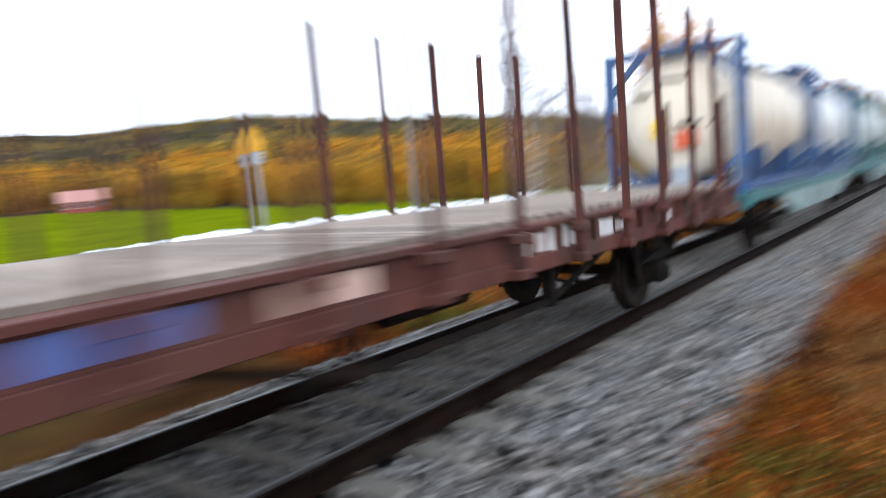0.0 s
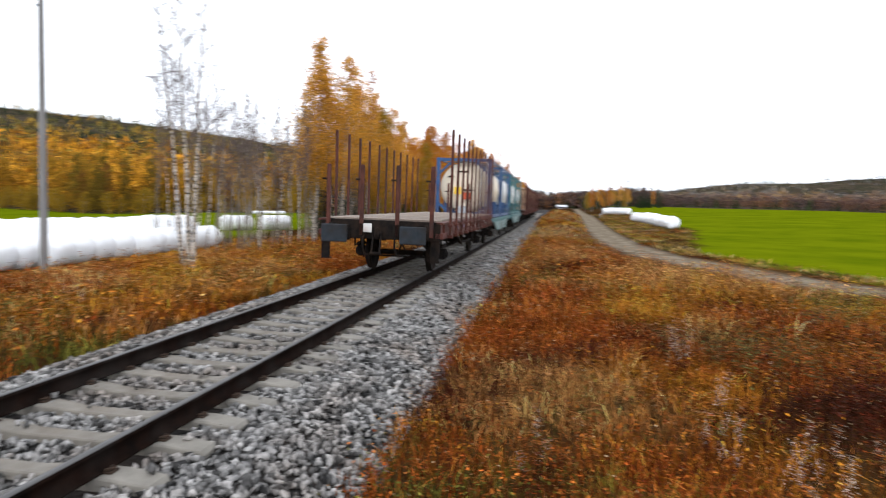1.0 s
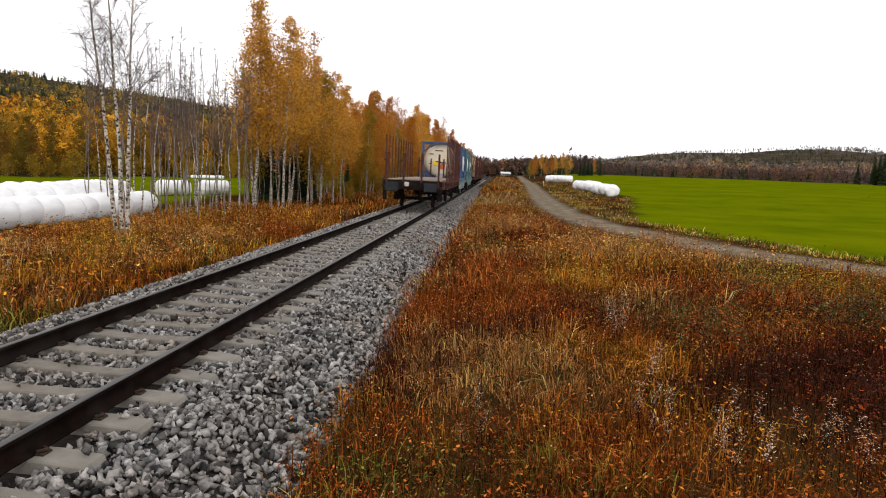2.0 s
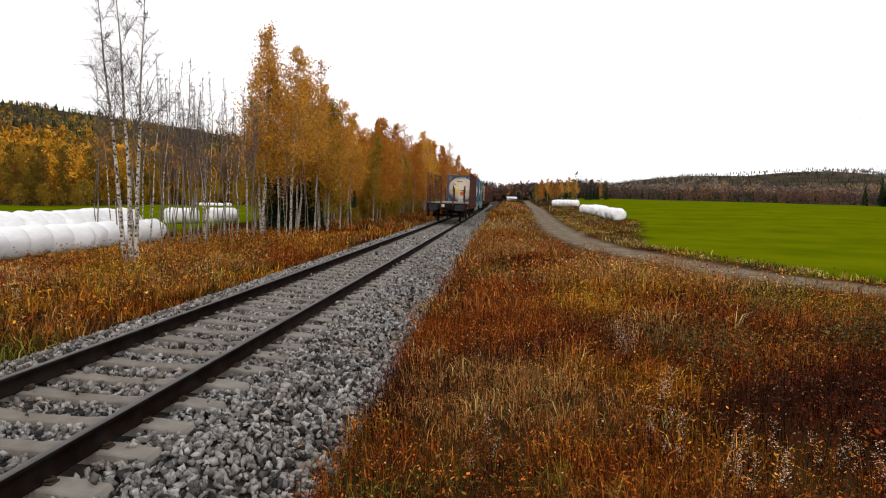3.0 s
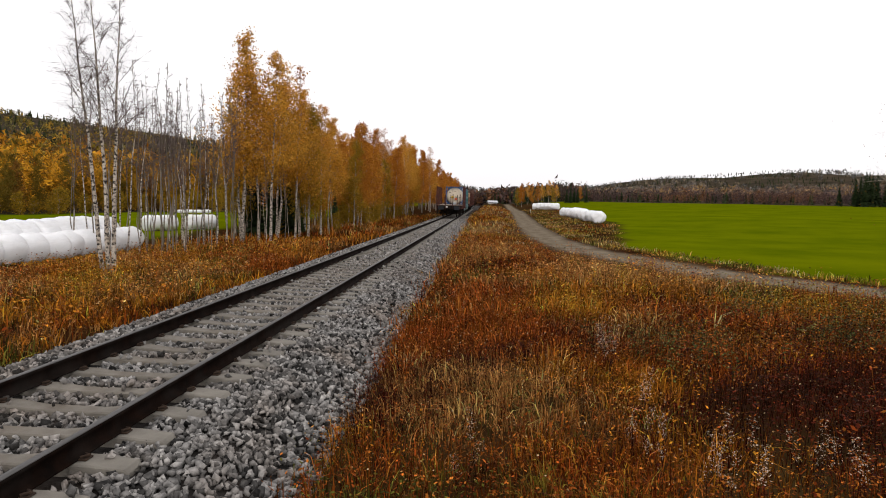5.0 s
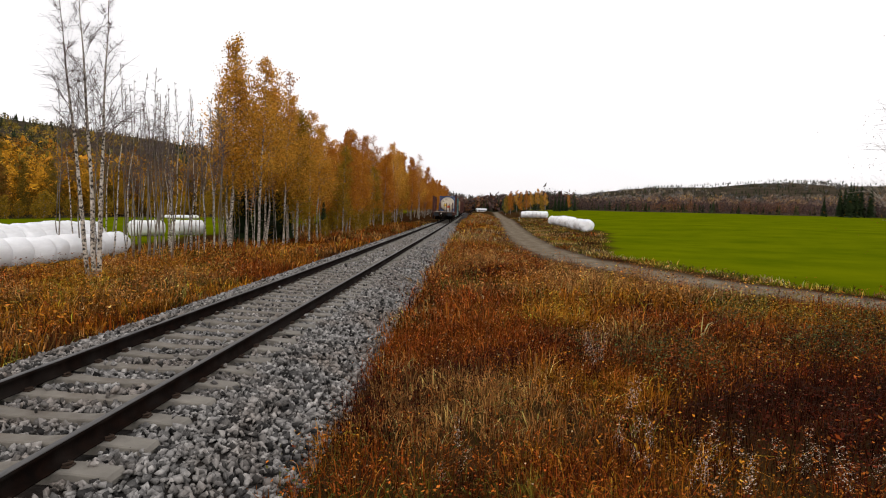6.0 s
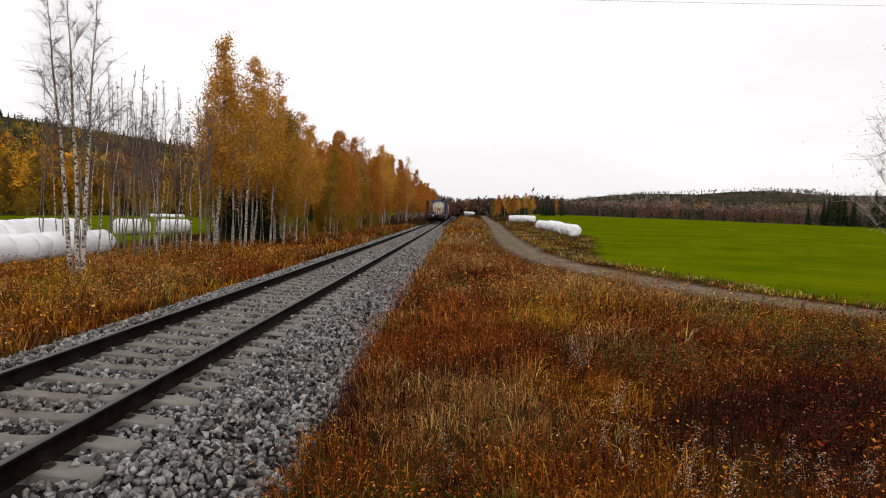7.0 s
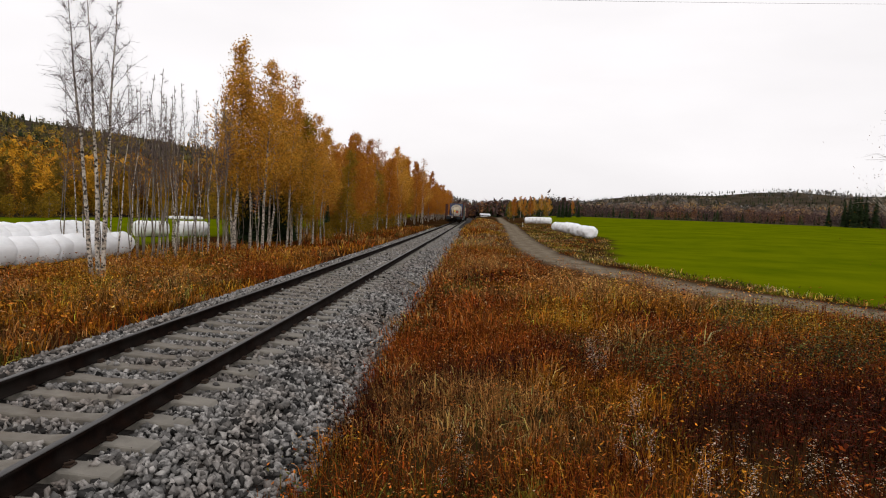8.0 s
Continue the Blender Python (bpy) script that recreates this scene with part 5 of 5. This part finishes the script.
def build_posts():
    x, y = -12.0, 19.7
    g = ground_z(x, y)
    p = thing("utility_pole", "grey weathered wooden utility pole beside the bales", "pole", "", pose(x, y, g))
    bm = bmesh.new()
    rod(bm, (0, 0, -0.3), (0, 0, 8.75), 0.13, 0.09, 12)
    part("pole", bm, M["pole"], p)
    bm = bmesh.new()
    rod(bm, (0, 0, 8.7), (0, 0, 8.85), 0.03, 0.02, 8)
    rod(bm, (-0.02, -0.12, 8.45), (-0.02, -0.2, 8.45), 0.035, 0.03, 8)
    part("insulator", bm, M["steel"], p)
    bm = bmesh.new()
    a, b = Vector((x, y, g + 8.78)), Vector((46.0, 40.0, 15.25))
    pts = [a.lerp(b, i / 24) - Vector((0, 0, 4 * 0.3 * (i / 24) * (1 - i / 24))) for i in range(25)]
    for u, v in zip(pts, pts[1:]):
        rod(bm, u, v, 0.005, seg=5)
    tagged(new("overhead_wire", mesh_of("overhead_wire", bm, M["wire"])), "thin dark overhead wire from the utility pole", "wire", kind="structure")

    x, y = -5.45, 7.45
    s = thing("trackside_sign", "grey steel post with a yellow-orange trackside sign", "sign", "", pose(x, y, ground_z(x, y), 0, -1.2, 25))
    bm = bmesh.new()
    rod(bm, (0, 0, -0.3), (0, 0, 3.3), 0.04, seg=10)
    part("post", bm, M["steel"], s)
    bm = bmesh.new()
    prism(bm, [(-0.15, 3.2), (-0.19, 3.36), (0, 3.66), (0.19, 3.36), (0.15, 3.2)], 0.045, 0.06)
    bmesh.ops.rotate(bm, verts=bm.verts, cent=(0, 0, 3.4), matrix=Matrix.Rotation(radians(-60), 3, "Z"))
    part("board", bm, M["sign_orange"], s, "yellow-orange sign board")
    bm = bmesh.new()
    prism(bm, [(-0.12, 2.98), (-0.14, 3.19), (0.14, 3.19), (0.12, 2.98)], 0.045, 0.058)
    bmesh.ops.rotate(bm, verts=bm.verts, cent=(0, 0, 3.4), matrix=Matrix.Rotation(radians(-60), 3, "Z"))
    part("lower_board", bm, M["steel"], s, "pale grey lower board")

    # thin marker stick by the road far ahead
    bm = bmesh.new()
    rod(bm, (0, 0, -0.2), (0, 0, 0.7), 0.035, 0.03, 8)
    box(bm, -0.06, 0.06, -0.04, 0.04, 0.5, 0.7, 0.01)
    m = new("road_marker", mesh_of("road_marker", bm, M["white"]))
    m.matrix_basis = pose(12.6, 110, ground_z(12.6, 110))
    tagged(m, "short white marker post beside the gravel road", "post")


def house(name, label, x, y, w, d, h, roof_h, turn, wall, roof):
    t = thing(name, label, "house", "", pose(x, y, ground_z(x, y) - 0.3, 0, 0, turn))
    bm = bmesh.new()
    box(bm, -w / 2, w / 2, -d / 2, d / 2, 0, h)
    part("wall", bm, wall, t)
    bm = bmesh.new()
    prism(bm, [(-d / 2 - 0.5, h - 0.1), (0, h + roof_h), (d / 2 + 0.5, h - 0.1), (d / 2 + 0.5, h - 0.3), (0, h + roof_h - 0.22), (-d / 2 - 0.5, h - 0.3)], -w / 2 - 0.5, w / 2 + 0.5)
    part("roof", bm, roof, t)
    for k in range(3):
        c = -w / 3 + k * w / 3
        bm = bmesh.new()
        box(bm, c - 0.65, c + 0.65, -d / 2 - 0.06, -d / 2 + 0.05, h * 0.42, h * 0.82)
        win = part("window", bm, M["wall_white"], t)
        bm = bmesh.new()
        box(bm, c - 0.52, c + 0.52, -d / 2 - 0.075, -d / 2 - 0.05, h * 0.46, h * 0.78)
        part("pane", bm, M["glass"], win)


build_bales()
build_posts()
r = 188.0
house("red_house", "low red wooden house with a faded roof by the wood", CAM_X - r * math.sin(radians(65.2)), r * math.cos(radians(65.2)), 8.4, 7, 3.0, 2.6, 65, M["wall_red"], M["roof_red"])
house("white_house", "small white house with a grey roof far along the line", 10.6, 300.0, 3.4, 3.4, 1.2, 0.6, 8, M["wall_white"], M["roof_grey"])

# ---- dry grass, weeds and shrubs on the banks ----
def pick(x, y, table, rs):
    """A tint by patches of the bank: table rows are (noise offset, colours)."""
    best, most = table[0], -9
    for row in table:
        v = noise.noise((x * row[2], y * row[2], row[0])) + row[3] + 0.22 * rs.normal()
        for px, py, pr, gain in row[4:]:
            v += gain * math.exp(-((x - px) ** 2 + (y - py) ** 2) / (pr * pr))
        if v > most:
            best, most = row, v
    c = best[1][rs.randint(len(best[1]))]
    return np.array(c) * rs.uniform(0.75, 1.25)


RUST = [(0.19, 0.04, 0.006), (0.25, 0.064, 0.009), (0.145, 0.028, 0.005), (0.31, 0.095, 0.014)]
STRAW = [(0.36, 0.165, 0.045), (0.45, 0.225, 0.07), (0.29, 0.125, 0.035), (0.33, 0.155, 0.045)]
DARK = [(0.045, 0.008, 0.003), (0.07, 0.011, 0.004), (0.026, 0.009, 0.004)]
GREEN = [(0.08, 0.075, 0.012), (0.105, 0.095, 0.015), (0.06, 0.062, 0.011)]
OCHRE = [(0.29, 0.11, 0.010), (0.37, 0.14, 0.011), (0.24, 0.08, 0.010)]


def scatter(rs, n, x0, x1, y0, y1, keep):
    out = []
    while len(out) < n:
        x, y = rs.uniform(x0, x1), rs.uniform(y0, y1)
        if keep(x, y):
            out.append((x, y))
    return out


def blade_mesh(name, rs, tufts, table, count, height, width, spread, label, category):
    """Tufts of bent blades; each tuft takes one tint."""
    roots, hs, ws, cs, dirs = [], [], [], [], []
    for x, y, s in tufts:
        c = pick(x, y, table, rs) * rs.choice([0.45, 0.8, 1.0, 1.25, 1.7])
        clump = noise.noise((x * 1.1, y * 1.1, 7.0)) + 0.6 * noise.noise((x * 2.7, y * 2.7, 3.0))
        c, s = c * 0.8 * max(0.3, 1 + 1.1 * clump), s * min(1.15, max(0.5, 0.95 + 0.6 * clump))
        z = ground_z(x, y)
        for k in range(count):
            a, d = rs.uniform(0, 6.283), spread * s * math.sqrt(rs.rand())
            roots.append((x + math.cos(a) * d, y + math.sin(a) * d, z - 0.03))
            hs.append(height * s * rs.uniform(0.45, 1.15))
            ws.append(width * s * rs.uniform(0.6, 1.3))
            cs.append(np.minimum(c * np.exp(rs.normal(-0.12, 0.5)), 0.6))
            dirs.append(a + rs.normal(0, 0.8))
    p, h, w, c, a = np.array(roots), np.array(hs)[:, None], np.array(ws)[:, None], np.array(cs), np.array(dirs)
    n = len(p)
    out = np.stack([np.cos(a), np.sin(a), np.zeros(n)], 1)
    f = rs.uniform(0, 6.283, n)
    side = np.stack([np.cos(f), np.sin(f), np.zeros(n)], 1) * w
    bend = np.abs(rs.normal(0.45, 0.42, (n, 1)))
    up = np.array([[0, 0, 1.0]])
    mid = p + up * h * 0.58 + out * h * bend * 0.4
    tip = p + up * h * (1 - 0.35 * bend) + out * h * bend * 1.25
    v = np.stack([p - side, p + side, mid + side * 0.8, mid - side * 0.8, tip], 1).reshape(-1, 3)
    i = np.arange(n)[:, None] * 5
    ob = new(name, fast_mesh(name, v, [i + np.array([[0, 1, 2, 3]]), i + np.array([[3, 2, 4]])], M["grass"], np.repeat(c, 5, 0)))
    tagged(ob, label, category, kind="stuff")


def weed_mesh(name, rs, places, table, height, leaves, leaf, label, category, plume=None):
    """Upright stalks with leaves on all sides; plume: tint of a fluffy head."""
    V, Q, T, C, n = [], [], [], [], 0
    for x, y, s in places:
        c = pick(x, y, table, rs)
        g = np.array([x, y, ground_z(x, y)])
        h = height * s * rs.uniform(0.7, 1.2)
        loose = 0.02 + 0.05 * s if plume is None else 0.022
        lean = rs.normal(0, 0.12, 2)
        top = g + [lean[0] * h, lean[1] * h, h]
        w = 0.005
        V += [g + [-w, 0, 0], g + [w, w, 0], top]
        C += [c * 0.5] * 3
        T.append((n, n + 1, n + 2))
        n += 3
        for k in range(leaves):
            u = rs.uniform(0.12, 1.0) if plume is None else rs.uniform(0.3, 1.0)
            p = g + (top - g) * u + rs.normal(0, loose, 3) * [1, 1, 0.3]
            a, l = rs.uniform(0, 6.283), leaf * s * rs.uniform(0.6, 1.4)
            d = np.array([math.cos(a), math.sin(a), rs.uniform(-0.7, 0.7)]) * l
            e = np.array([-math.sin(a), math.cos(a), rs.uniform(-0.5, 0.5)]) * l * 0.3
            t = np.minimum(c * np.exp(rs.normal(-0.08, 0.42)), 0.6)
            if plume is not None and u > 0.55:
                t = np.array(plume) * rs.uniform(0.7, 1.1)
                d, e = d * 0.45, e * 1.2
            V += [p, p + d * 0.5 - e, p + d, p + d * 0.5 + e]
            C += [t] * 4
            Q.append((n, n + 1, n + 2, n + 3))
            n += 4
    ob = new(name, fast_mesh(name, np.array(V), [np.array(T), np.array(Q)], M["grass"], np.array(C)))
    tagged(ob, label, category, kind="stuff")


def build_vegetation():
    rs = np.random.RandomState(31)

    def right(x, y):
        return track_x(y) + 2.25 + 0.35 * noise.noise((x, y * 0.7, 2)) < x < road_x(y) - 1.2 * (1 + 0.6 * (y < 33))

    def left(x, y):
        return x < track_x(y) - 2.2 - 0.3 * noise.noise((x, y * 0.7, 5))
    mixed = [(1.0, RUST, 0.35, 0.2, (5.2, 6.7, 1.2, 0.3), (7.2, 11.5, 2.0, 0.3)), (2.0, STRAW, 0.3, -0.16, (3.2, 4.2, 1.5, 0.8), (4.5, 9.0, 1.6, 0.5), (4.5, 7.0, 0.8, 0.45), (5.2, 11, 1.6, 0.3), (5.5, 40, 22, 0.42), (7.0, 21, 5, 0.3), (10.5, 17.5, 4.0, 0.45)), (3.0, DARK, 0.28, -0.06, (6.3, 6.6, 1.2, 0.7), (8.2, 8.0, 1.8, 0.5), (3.9, 5.0, 0.5, 0.5), (5.2, 5.4, 0.5, 0.5), (9.5, 6.5, 2.5, 0.5), (7.4, 4.9, 1.3, 0.5)), (4.0, GREEN, 0.45, -0.24, (9.0, 13, 1.0, 0.4), (4.1, 4.6, 0.5, 0.4), (3.0, 4.4, 1.3, 0.7)), (5.0, OCHRE, 0.4, -0.08, (4.7, 5.7, 0.7, 0.4), (3.2, 4.4, 1.4, 0.3), (10.4, 13.6, 1.2, 0.5), (5.8, 13, 1.0, 0.4), (9.5, 15.5, 3.5, 0.35))]
    warm = [(1.5, RUST, 0.3, 0.08), (2.5, STRAW, 0.3, 0.06), (5.5, OCHRE, 0.3, 0.1), (4.5, GREEN, 0.4, -0.2)]
    PALE = [(0.33, 0.21, 0.09), (0.29, 0.165, 0.06), (0.38, 0.25, 0.12), (0.24, 0.11, 0.03)]
    VERGE = [(0.26, 0.17, 0.025), (0.36, 0.2, 0.035), (0.18, 0.155, 0.018), (0.4, 0.2, 0.045)]
    far = [(1.0, RUST, 0.3, 0.02), (2.0, PALE, 0.12, 0.1), (5.0, OCHRE, 0.2, -0.02), (4.0, VERGE, 0.2, -0.08)]
    verge = [(4.0, VERGE, 0.25, 0.12), (2.0, PALE, 0.3, 0.0), (1.0, RUST, 0.3, -0.2), (6.0, GREEN, 0.4, 0.0)]

    def thin(x, y):
        return right(x, y) and not (x > 6.3 and y > 4.6 and rs.rand() < 0.55)
    size = lambda q, s: [(x, y, s * rs.uniform(0.7, 1.25) * (1 - 0.6 * smooth(-5.0, -1.5, x - road_x(y)) * (x < road_x(y)))) for x, y in q]
    blade_mesh("bank_grass", rs, size(scatter(rs, 5400, 2.2, 13, 1.2, 13, thin), 1.0), mixed, 16, 0.23, 0.0042, 0.2, "dry rust and straw coloured grass on the railway bank", "grass")
    blade_mesh("bank_grass", rs, size(scatter(rs, 5600, 2.2, 20, 12, 36, right), 1.15), mixed, 10, 0.3, 0.009, 0.26, "rust-brown grass along the railway bank", "grass")
    blade_mesh("bank_grass", rs, size(scatter(rs, 4200, 2.2, 14, 36, 150, right), 1.6), far, 9, 0.28, 0.016, 0.45, "distant rust-brown grass between track and road", "grass")
    blade_mesh("trackside_grass", rs, size(scatter(rs, 4600, -12, -2, 6, 30, left), 1.1), warm, 11, 0.3, 0.0085, 0.24, "golden brown grass left of the ballast", "grass")
    blade_mesh("trackside_grass", rs, size(scatter(rs, 2600, -14, -2, 30, 110, left), 1.3), warm, 8, 0.36, 0.015, 0.35, "golden brown grass under the trees", "grass")
    weed_mesh("bank_weeds", rs, size(scatter(rs, 5200, 2.6, 13, 1.5, 15, right), 1.0), [mixed[0], mixed[2], mixed[3], mixed[4]], 0.34, 17, 0.027, "withered reddish weeds with narrow leaves", "weeds")
    weed_mesh("bank_weeds", rs, size(scatter(rs, 2600, 3.0, 18, 15, 45, right), 1.2), mixed, 0.5, 13, 0.045, "withered weeds farther along the bank", "weeds")
    weed_mesh("trackside_weeds", rs, size(scatter(rs, 2400, -11, -2.6, 7, 34, left), 1.1), warm, 0.5, 9, 0.06, "withered golden weeds beside the ballast", "weeds")
    shade = [(3.0, DARK, 0.28, 0.3), (1.0, RUST, 0.35, 0.0)]
    q = [(x, y) for x, y in scatter(rs, 900, 6.5, 13, 4.5, 12, right)]
    weed_mesh("dark_red_weeds", rs, size(q, 1.15), shade, 0.5, 22, 0.032, "dark red withered fireweed patch", "weeds")
    deep = [(4.0, [(0.06, 0.072, 0.02), (0.085, 0.095, 0.026), (0.045, 0.055, 0.016)], 0.4, 0.0)]
    q = [(x + rs.normal(0, 0.5), y + rs.normal(0, 0.5)) for x, y in [(6.8, 9.2), (9.5, 10.3), (9.0, 12.9), (11.5, 13.0), (10.8, 10.9)] for _ in range(40)]
    weed_mesh("green_shrubs", rs, size(q, 1.1), deep, 0.5, 44, 0.032, "low dark green leafy shrubs in the bank", "shrub")
    gold = [(4.0, [(0.36, 0.2, 0.016), (0.3, 0.16, 0.014), (0.2, 0.16, 0.02)], 0.4, 0.0)]
    q = [(x + rs.normal(0, 0.55), y + rs.normal(0, 0.55)) for x, y in [(10.4, 13.6), (10.9, 14.2), (5.8, 12.9), (8.0, 17.5), (-5.2, 15.5), (-6.0, 18.0)] for _ in range(34)]
    weed_mesh("yellow_shrubs", rs, size(q, 1.1), gold, 0.6, 36, 0.034, "small yellow-leaved willow shrubs", "shrub")
    q = [(x + rs.normal(0, 0.07), y + rs.normal(0, 0.09)) for x, y in [(5.75, 8.7), (5.85, 9.1), (5.68, 8.35), (3.95, 5.35), (5.47, 5.4), (5.52, 5.7), (5.72, 4.65), (5.88, 4.5), (6.53, 4.85), (6.63, 4.7), (7.2, 5.1), (5.66, 6.6), (6.0, 5.2), (-5.3, 12.4), (-5.9, 12.9), (-6.5, 14.5)] for _ in range(3)]
    weed_mesh("fireweed_plumes", rs, size(q, 1.0), [mixed[2]], 0.56, 130, 0.016, "pale fluffy seed heads of withered fireweed", "weeds", plume=(0.5, 0.39, 0.3))
    q = [(9.9 + rs.normal(0, 0.5), 23.8 + rs.normal(0, 0.7)) for _ in range(70)] + [(8.2 + rs.normal(0, 0.4), 27.5 + rs.normal(0, 0.8)) for _ in range(30)]
    weed_mesh("roadside_clump", rs, size(q, 1.5), [(1.0, RUST + OCHRE, 0.4, 0.0)], 0.85, 24, 0.055, "tall rust-brown weeds in a clump beside the road", "weeds")
    q = [(12.3 + rs.normal(0, 0.6), 12.8 + rs.normal(0, 0.7)) for _ in range(70)]
    weed_mesh("yellow_shrubs", rs, size(q, 1.0), gold, 0.5, 34, 0.034, "yellow-green leafy willow shrub on the bank", "shrub")
    q = scatter(rs, 1500, 9, 30, 14, 80, lambda x, y: abs(x - road_x(y) - 2.2 * (1 + 0.4 * (y < 33))) < 0.8)
    q += scatter(rs, 2600, 9, 19, 36, 135, lambda x, y: road_x(y) + 1.4 < x < float(np.interp(y, [33, 40, 65, 95, 120, 250], [11, 12.5, 17.2, 18, 19.2, 30])))
    blade_mesh("road_verge", rs, size(q, 1.0), verge, 7, 0.22, 0.014, 0.28, "yellowing verge grass beside the gravel road", "grass")
    # bright dead leaves and seed heads caught in the bank
    for nm, where, span, pal, num in (("dead_leaves", right, (2.4, 13, 2.0, 16), [(0.42, 0.2, 0.06), (0.5, 0.3, 0.13), (0.36, 0.13, 0.03), (0.5, 0.36, 0.2)], 6500), ("dead_leaves", left, (-11, -2.4, 7, 26), [(0.45, 0.24, 0.06), (0.5, 0.34, 0.16), (0.4, 0.16, 0.03)], 5000)):
        pts = np.array([(x, y, ground_z(x, y) + rs.uniform(0.1, 0.42)) for x, y in scatter(rs, num, *span, where)])
        v, qd = leaf_quads(rs, pts, 0.006 + 0.0005 * np.hypot(pts[:, 0] - 4, pts[:, 1])[:, None])
        cc = np.array([pal[i] for i in rs.randint(0, len(pal), len(pts))])
        tagged(new(nm, fast_mesh(nm, v, [qd], M["grass"], np.repeat(cc, 4, 0))), "small pale dead leaves and seed heads among the weeds", "leaves", kind="stuff")
    fresh = [(6.5, [(0.15, 0.115, 0.015), (0.2, 0.135, 0.02), (0.1, 0.085, 0.014), (0.25, 0.15, 0.03)], 0.5, 0.0)]
    q = scatter(rs, 480, 2.6, 6.0, 1.6, 5.6, lambda x, y: right(x, y) and noise.noise((x * 0.8, y * 0.8, 8.0)) + 0.25 - 0.16 * abs(x - 4.2) - 0.1 * max(0, y - 3.6) > 0)
    blade_mesh("green_tufts", rs, size(q, 1.0), fresh, 14, 0.22, 0.0045, 0.16, "yellow-green grass tufts at the foot of the bank", "grass")
    # fallen leaves under the birches
    pts = np.array([(x, y, ground_z(x, y) + 0.06) for x, y in scatter(rs, 2500, -14, -5, 24, 45, left)])
    v, qd = leaf_quads(rs, pts, 0.09)
    tagged(new("fallen_leaves", fast_mesh("fallen_leaves", v, [qd], M["gold"])), "orange fallen leaves under the birches", "leaves", kind="stuff")


build_vegetation()
motions()
